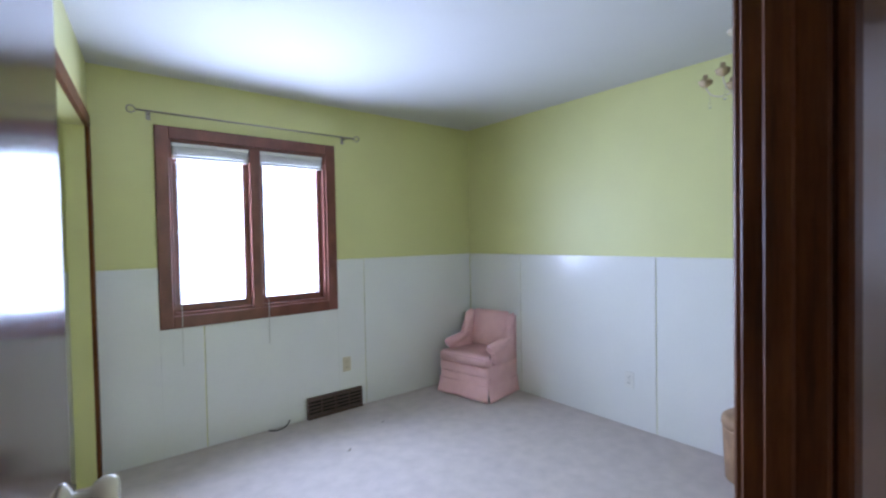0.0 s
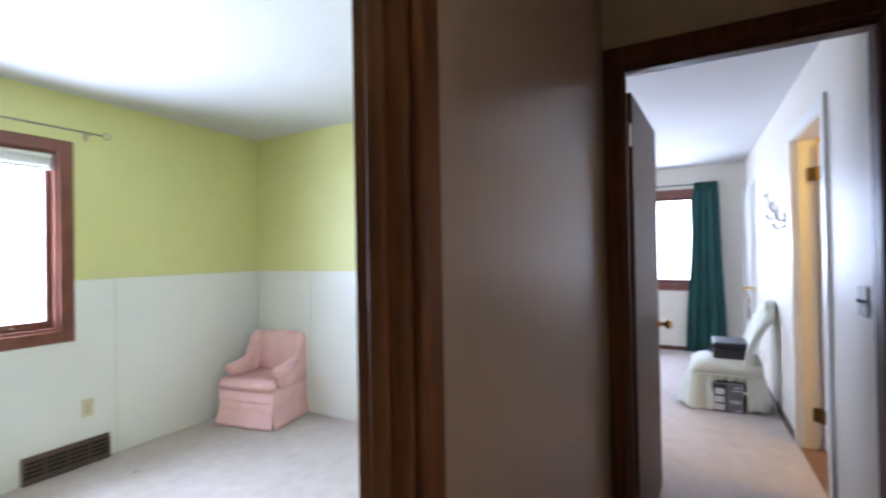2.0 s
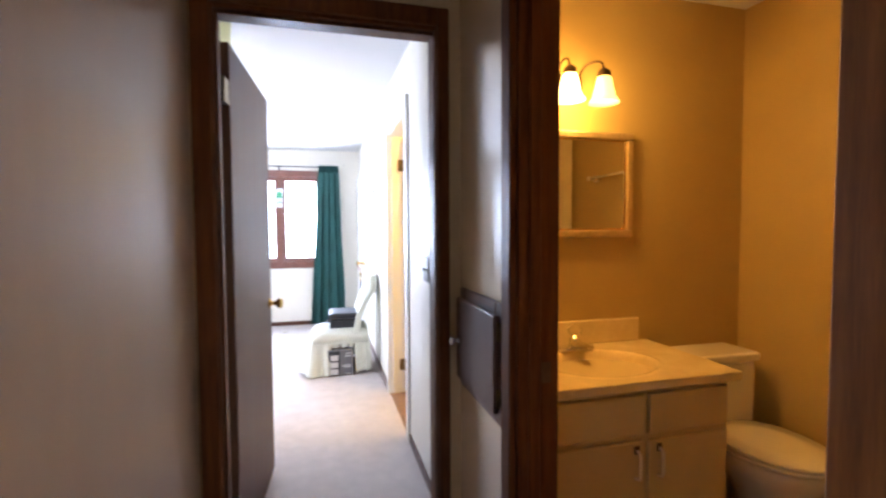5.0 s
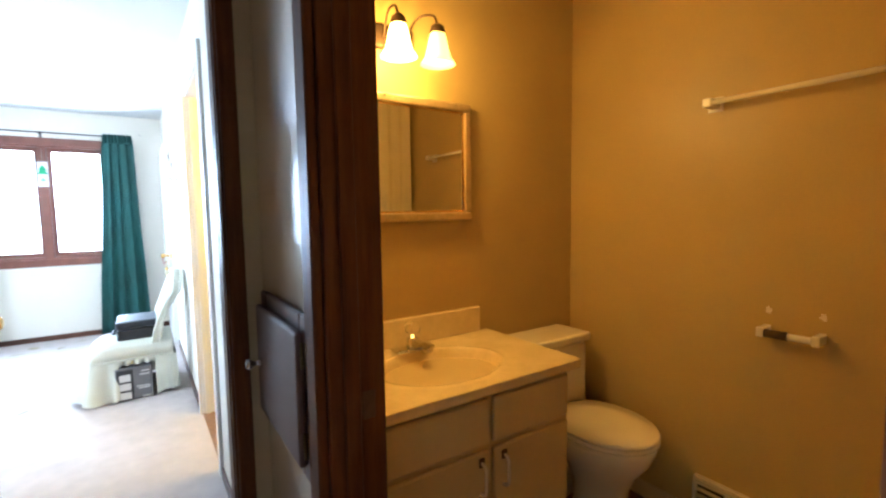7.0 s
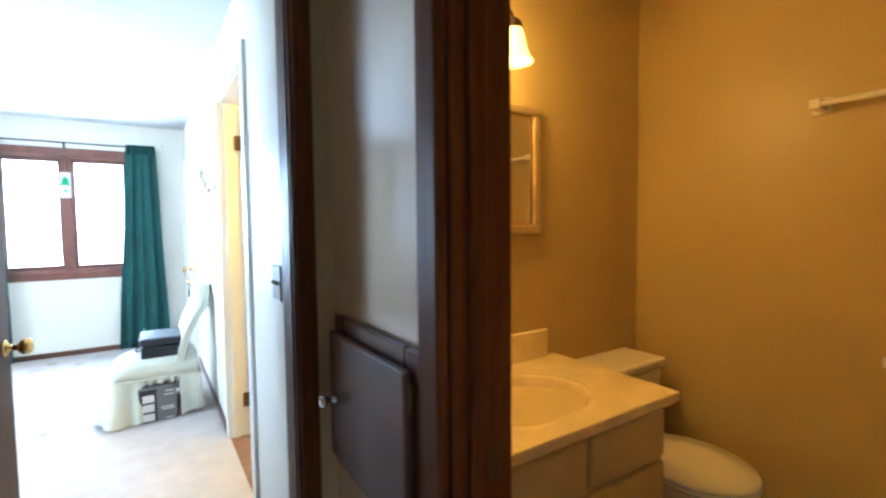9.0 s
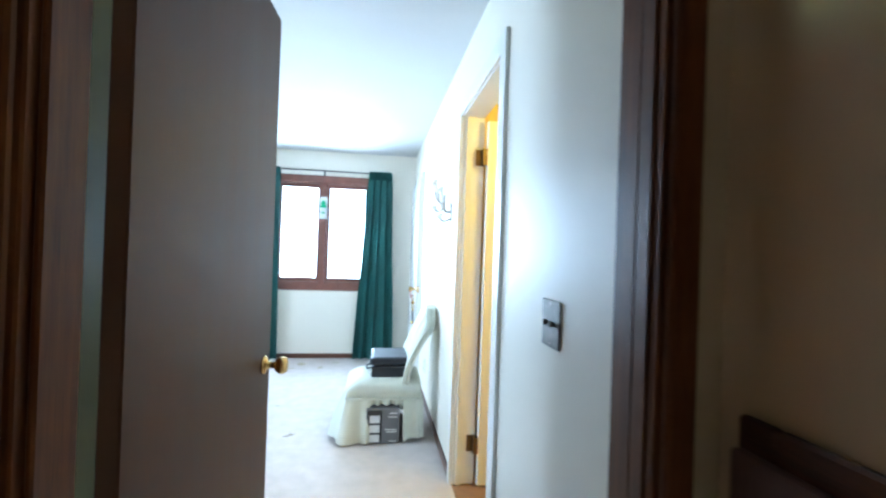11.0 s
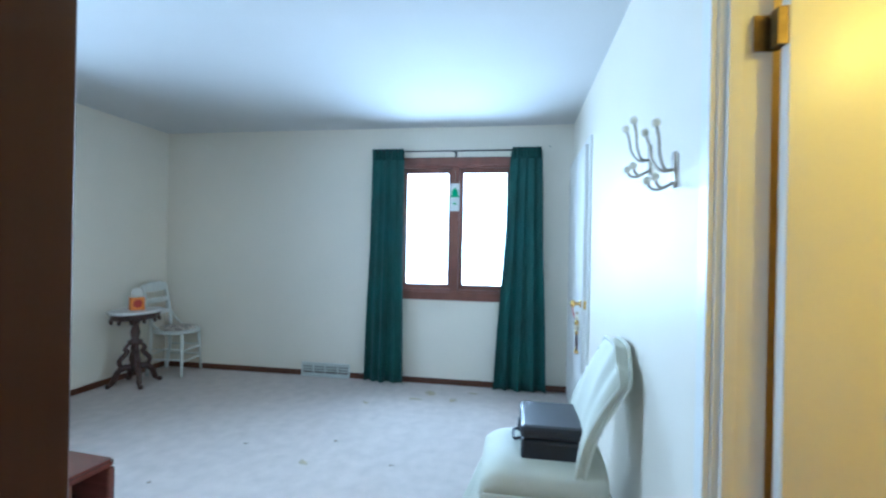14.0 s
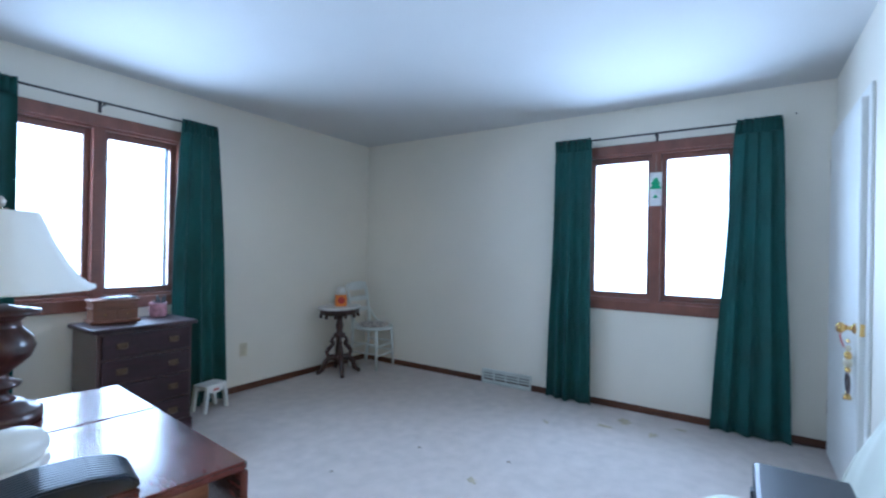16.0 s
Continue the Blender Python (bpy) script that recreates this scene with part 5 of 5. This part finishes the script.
def jewel_box():
    t = thing("jewelry_box", (4.985, 3.46, 0.7555), -6, "orange-brown wooden jewelry box with small drawers", "box")
    part("base_moulding", boxes((-0.135, 0.135, -0.085, 0.085, 0, 0.022), bevel=0.005), M_CHESTNUT, t)
    part("body", boxes((-0.12, 0.12, -0.075, 0.075, 0.022, 0.135)), M_CHESTNUT, t)
    part("mid_moulding", boxes((-0.128, 0.128, -0.08, 0.08, 0.088, 0.098), bevel=0.003), M_CHESTNUT, t)
    part("top", boxes((-0.13, 0.13, -0.083, 0.083, 0.135, 0.150), bevel=0.004), M_CHESTNUT, t)
    for a, b in ((-0.115, -0.004), (0.004, 0.115)):
        d = part("drawer", boxes((a, b, -0.081, -0.075, 0.028, 0.084), bevel=0.002), M_CHESTNUT, t)
        part("pull", ball(bmesh.new(), ((a + b) / 2, -0.086, 0.056), 0.006, u=8, v=6), M_BRASS, d)
    part("upper_drawer", boxes((-0.115, 0.115, -0.081, -0.075, 0.102, 0.131), bevel=0.002), M_CHESTNUT, t)
    return t


jewel_box()
t = thing("tablet_device", (5.01, 3.45, 0.906), 4, "thin black and silver device lying on the jewelry box", "device")
part("case", boxes((-0.085, 0.085, -0.055, 0.055, 0, 0.012), bevel=0.004, seg=2), M_BLACK, t)
part("rim", boxes((-0.087, 0.087, -0.057, 0.057, 0.004, 0.007)), M_CHROME, t)


def crown_cup():
    t = thing("ceramic_pot", (5.27, 3.48, 0.7555), 0, "mottled pink ceramic pot with dark dried stems", "pot")
    part("pot", lathe(bmesh.new(), [(0.045, 0), (0.052, 0.01), (0.056, 0.05), (0.052, 0.085), (0.058, 0.10), (0.052, 0.10), (0.046, 0.08)], 22), M_PINKCUP, t)
    rnd = random.Random(4)
    for i in range(16):
        a, r = rnd.uniform(0, 6.28), rnd.uniform(0.0, 0.042)
        x, y = r * math.cos(a), r * math.sin(a)
        part("stem", rod(bmesh.new(), (x, y, 0.06), (x * 1.25, y * 1.25, rnd.uniform(0.115, 0.155)), 0.009, 0.004, 6), M_BLACK, t)
    return t


crown_cup()


def step_stool():
    t = thing("step_stool", (5.655, 3.475, 0), 12, "small white plastic step stool on the carpet", "stool")
    bm = boxes((-0.135, 0.135, -0.09, 0.09, 0.20, 0.222), bevel=0.01, seg=2)
    part("seat", bm, M_WPLASTIC, t)
    for sx in (-1, 1):
        for sy in (-1, 1):
            bm = bmesh.new()
            slab(bm, [(sx * 0.125, 0.205), (sx * 0.085, 0.205), (sx * 0.125, 0.0), (sx * 0.155, 0.0)], 1, *sorted((sy * 0.06, sy * 0.095)))
            part("leg", bm, M_WPLASTIC, t)
    for sy in (-1, 1):
        bm = bmesh.new()
        slab(bm, [(-0.10, 0.203), (0.10, 0.203), (0.085, 0.165), (0.04, 0.15), (-0.04, 0.15), (-0.085, 0.165)], 1, *sorted((sy * 0.075, sy * 0.088)))
        part("apron", bm, M_WPLASTIC, t)
    part("printed_label", boxes((-0.045, 0.03, -0.0895, -0.0883, 0.170, 0.188)), M_RED, t, "small red illegible label")
    return t


stool = step_stool()
stool.matrix_basis = stool.matrix_basis @ Matrix.Diagonal((0.72, 0.78, 0.9, 1))

# ---------- bedroom: desk ----------
DESKTOP = 0.73


def drop_leaf_desk():
    """A table against the wall with its outer leaf hanging; local x runs back from that edge, y along it."""
    t = thing("drop_leaf_table", (4.385, 1.062, 0), -4.9, "polished red-brown drop-leaf table with one leaf hanging", "table")
    x0, x1, y0, y1, top = -0.53, 0.0, 0.0, 0.95, DESKTOP

    def rounded(a, b, c, d, r):
        pts = []
        for cx, cy, s in ((b - r, c + r, -90), (b - r, d - r, 0), (a + r, d - r, 90), (a + r, c + r, 180)):
            for k in range(5):
                an = radians(s + k * 22.5)
                pts.append((cx + r * math.cos(an), cy + r * math.sin(an)))
        return pts
    for c, d in ((y0, 0.573), (0.5755, y1)):
        bm = bmesh.new()
        slab(bm, rounded(x0, x1, c, d, 0.012), 2, top - 0.022, top)
        bmesh.ops.bevel(bm, geom=[e for e in bm.edges if abs(e.verts[0].co.z - e.verts[1].co.z) < 1e-5], offset=0.006, segments=2, affect="EDGES")
        part("top_leaf", bm, M_DESK, t)
    part("apron", boxes((x0 + 0.03, x1 - 0.075, y0 + 0.045, y0 + 0.065, 0.36, top - 0.023), bevel=0.003), M_DESKEND, t, "orange-brown end panel")
    part("apron", boxes((x1 - 0.095, x1 - 0.075, y0 + 0.066, y1 - 0.066, 0.56, top - 0.023), bevel=0.003), M_DESK, t)
    part("apron", boxes((x0 + 0.03, x1 - 0.075, y1 - 0.065, y1 - 0.045, 0.56, top - 0.023), bevel=0.003), M_DESK, t)
    part("dropped_leaf", boxes((x1 - 0.016, x1 + 0.003, y0 + 0.004, y1 - 0.004, 0.30, top - 0.024), bevel=0.006, seg=2), M_DESK, t)
    for x in (x0 + 0.06, x1 - 0.115):
        for y in (y0 + 0.09, y1 - 0.09):
            part("leg", boxes((x - 0.022, x + 0.022, y - 0.022, y + 0.022, 0, top - 0.023), bevel=0.005), M_DESK, t)
    return t


drop_leaf_desk()


def table_lamp():
    t = thing("table_lamp", (4.09, 1.855, DESKTOP + 0.0005), 0, "turned dark wood table lamp with a white bell shade", "lamp")
    part("base", lathe(bmesh.new(), [(0.105, 0), (0.112, 0.008), (0.11, 0.035), (0.10, 0.042), (0.08, 0.05), (0.07, 0.062), (0.055, 0.07)], 28), M_MAHOGV, t)
    part("body", lathe(bmesh.new(), [(0.05, 0.07), (0.035, 0.085), (0.03, 0.10), (0.058, 0.115), (0.062, 0.125), (0.035, 0.14), (0.03, 0.155), (0.05, 0.175), (0.08, 0.205), (0.092, 0.24), (0.082, 0.275), (0.06, 0.30), (0.055, 0.32), (0.07, 0.335), (0.10, 0.345), (0.102, 0.355), (0.06, 0.365), (0.03, 0.375)], 28), M_MAHOGV, t)
    part("stem", rod(bmesh.new(), (0, 0, 0.375), (0, 0, 0.70), 0.009), M_BRASS, t)
    part("finial", lathe(bmesh.new(), [(0.006, 0.68), (0.016, 0.692), (0.018, 0.705), (0.010, 0.718)], 12), M_NICKEL, t)

    def panel(a):
        return 1 - 0.035 * abs(math.sin(4 * a))
    prof = [(0.235, 0.425), (0.20, 0.455), (0.165, 0.51), (0.135, 0.57), (0.112, 0.63), (0.095, 0.672), (0.0925, 0.672), (0.132, 0.57), (0.162, 0.51), (0.197, 0.455), (0.232, 0.425)]
    part("shade", lathe(bmesh.new(), prof, 64, cap=False, shape=panel), M_SHADE, t, "white panelled bell shade")
    part("shade_trim", lathe(bmesh.new(), [(0.236, 0.420), (0.240, 0.424), (0.237, 0.430), (0.233, 0.424)], 64, cap=False, shape=panel), M_SHADE, t)
    part("spider", boxes((-0.092, 0.092, -0.002, 0.002, 0.668, 0.672), (-0.002, 0.002, -0.092, 0.092, 0.6725, 0.6765)), M_NICKEL, t)
    return t


lamp_ob = table_lamp()
lamp_ob.matrix_basis = lamp_ob.matrix_basis @ Matrix.Diagonal((1, 1, 0.92, 1))
t = thing("electric_massager", (4.02, 1.43, DESKTOP + 0.0005), 30, "cream plastic rounded handheld appliance on the desk", "appliance")
bm = bmesh.new()
ball(bm, (0, 0, 0.052), 0.075, (1.25, 0.8, 0.68), 20, 12)
part("housing", bm, M_WPLASTIC, t)
part("collar", lathe(bmesh.new(), [(0.07, 0.002), (0.078, 0.012), (0.074, 0.03)], 22, squash=(1.2, 0.85)), M_WPLASTIC, t)
part("cord", tube(bmesh.new(), bend([(-0.06, -0.04, 0.02), (-0.10, -0.09, 0.006), (-0.02, -0.13, 0.006), (0.06, -0.12, 0.006)], 6), 0.005, 8), M_WPLASTIC, t, "cream power cord")


def ribbed_device():
    t = thing("ribbed_device", (4.06, 1.235, DESKTOP + 0.0005), -12, "dark blue-grey plastic device with a ribbed curved top", "device")
    bm = bmesh.new()
    slab(bm, [(-0.13, 0.0), (0.13, 0.0), (0.135, 0.012), (0.11, 0.032), (0.05, 0.045), (-0.03, 0.046), (-0.10, 0.034), (-0.135, 0.014)], 1, -0.075, 0.075)
    bmesh.ops.bevel(bm, geom=bm.edges[:], offset=0.005, segments=2, affect="EDGES")
    part("case", bm, M_SLATE, t)
    crest = [(-0.118, 0.026), (-0.095, 0.0365), (-0.03, 0.0475), (0.05, 0.0465), (0.105, 0.036), (0.122, 0.025)]
    for i in range(10):
        y = -0.0585 + i * 0.013
        bm = bmesh.new()
        slab(bm, crest + [(x, z - 0.006) for x, z in reversed(crest)], 1, y - 0.0035, y + 0.0035)
        part("rib", bm, M_SLATE, t)
    return t


ribbed_device()


# small marks on the carpet and walls
def stain(place, size, seed, material, label):
    rnd = random.Random(seed)
    t = thing("carpet_stain", (place[0], place[1], 0.0015), rnd.uniform(0, 180), label, "stain")
    bm = bmesh.new()
    r = size * 0.75
    bm.faces.new([bm.verts.new((r * rnd.uniform(0.35, 1.35) * math.cos(a), r * rnd.uniform(0.2, 0.75) * math.sin(a), 0)) for a in [i * 2 * math.pi / 26 for i in range(26)]])
    part("mark", bm, material, t)


for p, s, sd, m, lab in (((7.30, 0.77), 0.11, 1, M_STAIN, "ochre stain worn into the beige carpet"), ((7.16, 0.55), 0.07, 2, M_STAIN, "ochre stain worn into the beige carpet"), ((5.88, 1.27), 0.055, 3, M_STAIN, "small ochre stain in the beige carpet"), ((5.51, 1.97), 0.03, 4, M_STAIND, "small dark stain in the beige carpet"), ((5.35, 0.55), 0.06, 5, M_STAIND, "small dark stain in the beige carpet"), ((5.05, 1.0), 0.035, 6, M_STAIND, "small dark stain in the beige carpet"), ((6.2, 1.2), 0.04, 7, M_STAIND, "faint stain in the beige carpet"), ((6.95, 1.25), 0.05, 8, M_STAIN, "faint ochre stain in the beige carpet"), ((7.38, 0.40), 0.06, 9, M_STAIN, "ochre stain worn into the beige carpet"), ((5.95, 0.75), 0.03, 10, M_STAIND, "small dark stain in the beige carpet"), ((6.05, 1.75), 0.03, 11, M_STAIND, "small dark stain in the beige carpet"), ((7.12, 0.86), 0.09, 12, M_STAIN, "ochre stain worn into the beige carpet"), ((1.95, 3.05), 0.035, 13, M_STAIND, "small dark stain in the beige carpet"), ((2.35, 3.3), 0.03, 14, M_STAIND, "small dark stain in the beige carpet"), ((1.35, 2.6), 0.03, 15, M_STAIND, "small dark stain in the beige carpet")):
    stain(p, s, sd, m, lab)
t = thing("nail", (BE, -0.245, 2.24), 0, "small dark nail stuck in the white wall", "nail")
part("nail_head", rod(bmesh.new(), (-0.006, 0, 0), (0, 0, 0), 0.005, seg=8), M_BLACKROD, t)

# ---------- wainscot of the green room ----------
holder_n = tagged(new("wainscot_north"), "glossy white wainscot boards under green paint", kind="structure")
for i, rows in enumerate(WAINSCOT):
    part("panel", boxes(*rows, bevel=0.0015), M_PANEL, holder_n)
part("cap_strip", boxes((-0.29, 0.985, GN - 0.011, GN - 0.0005, RAIL, RAIL + 0.006), (2.215, GEF - 0.012, GN - 0.011, GN - 0.0005, RAIL, RAIL + 0.006), (GEF - 0.011, GEF - 0.0005, HN1 + 0.02, GN - 0.012, RAIL, RAIL + 0.006)), M_PANEL, holder_n)
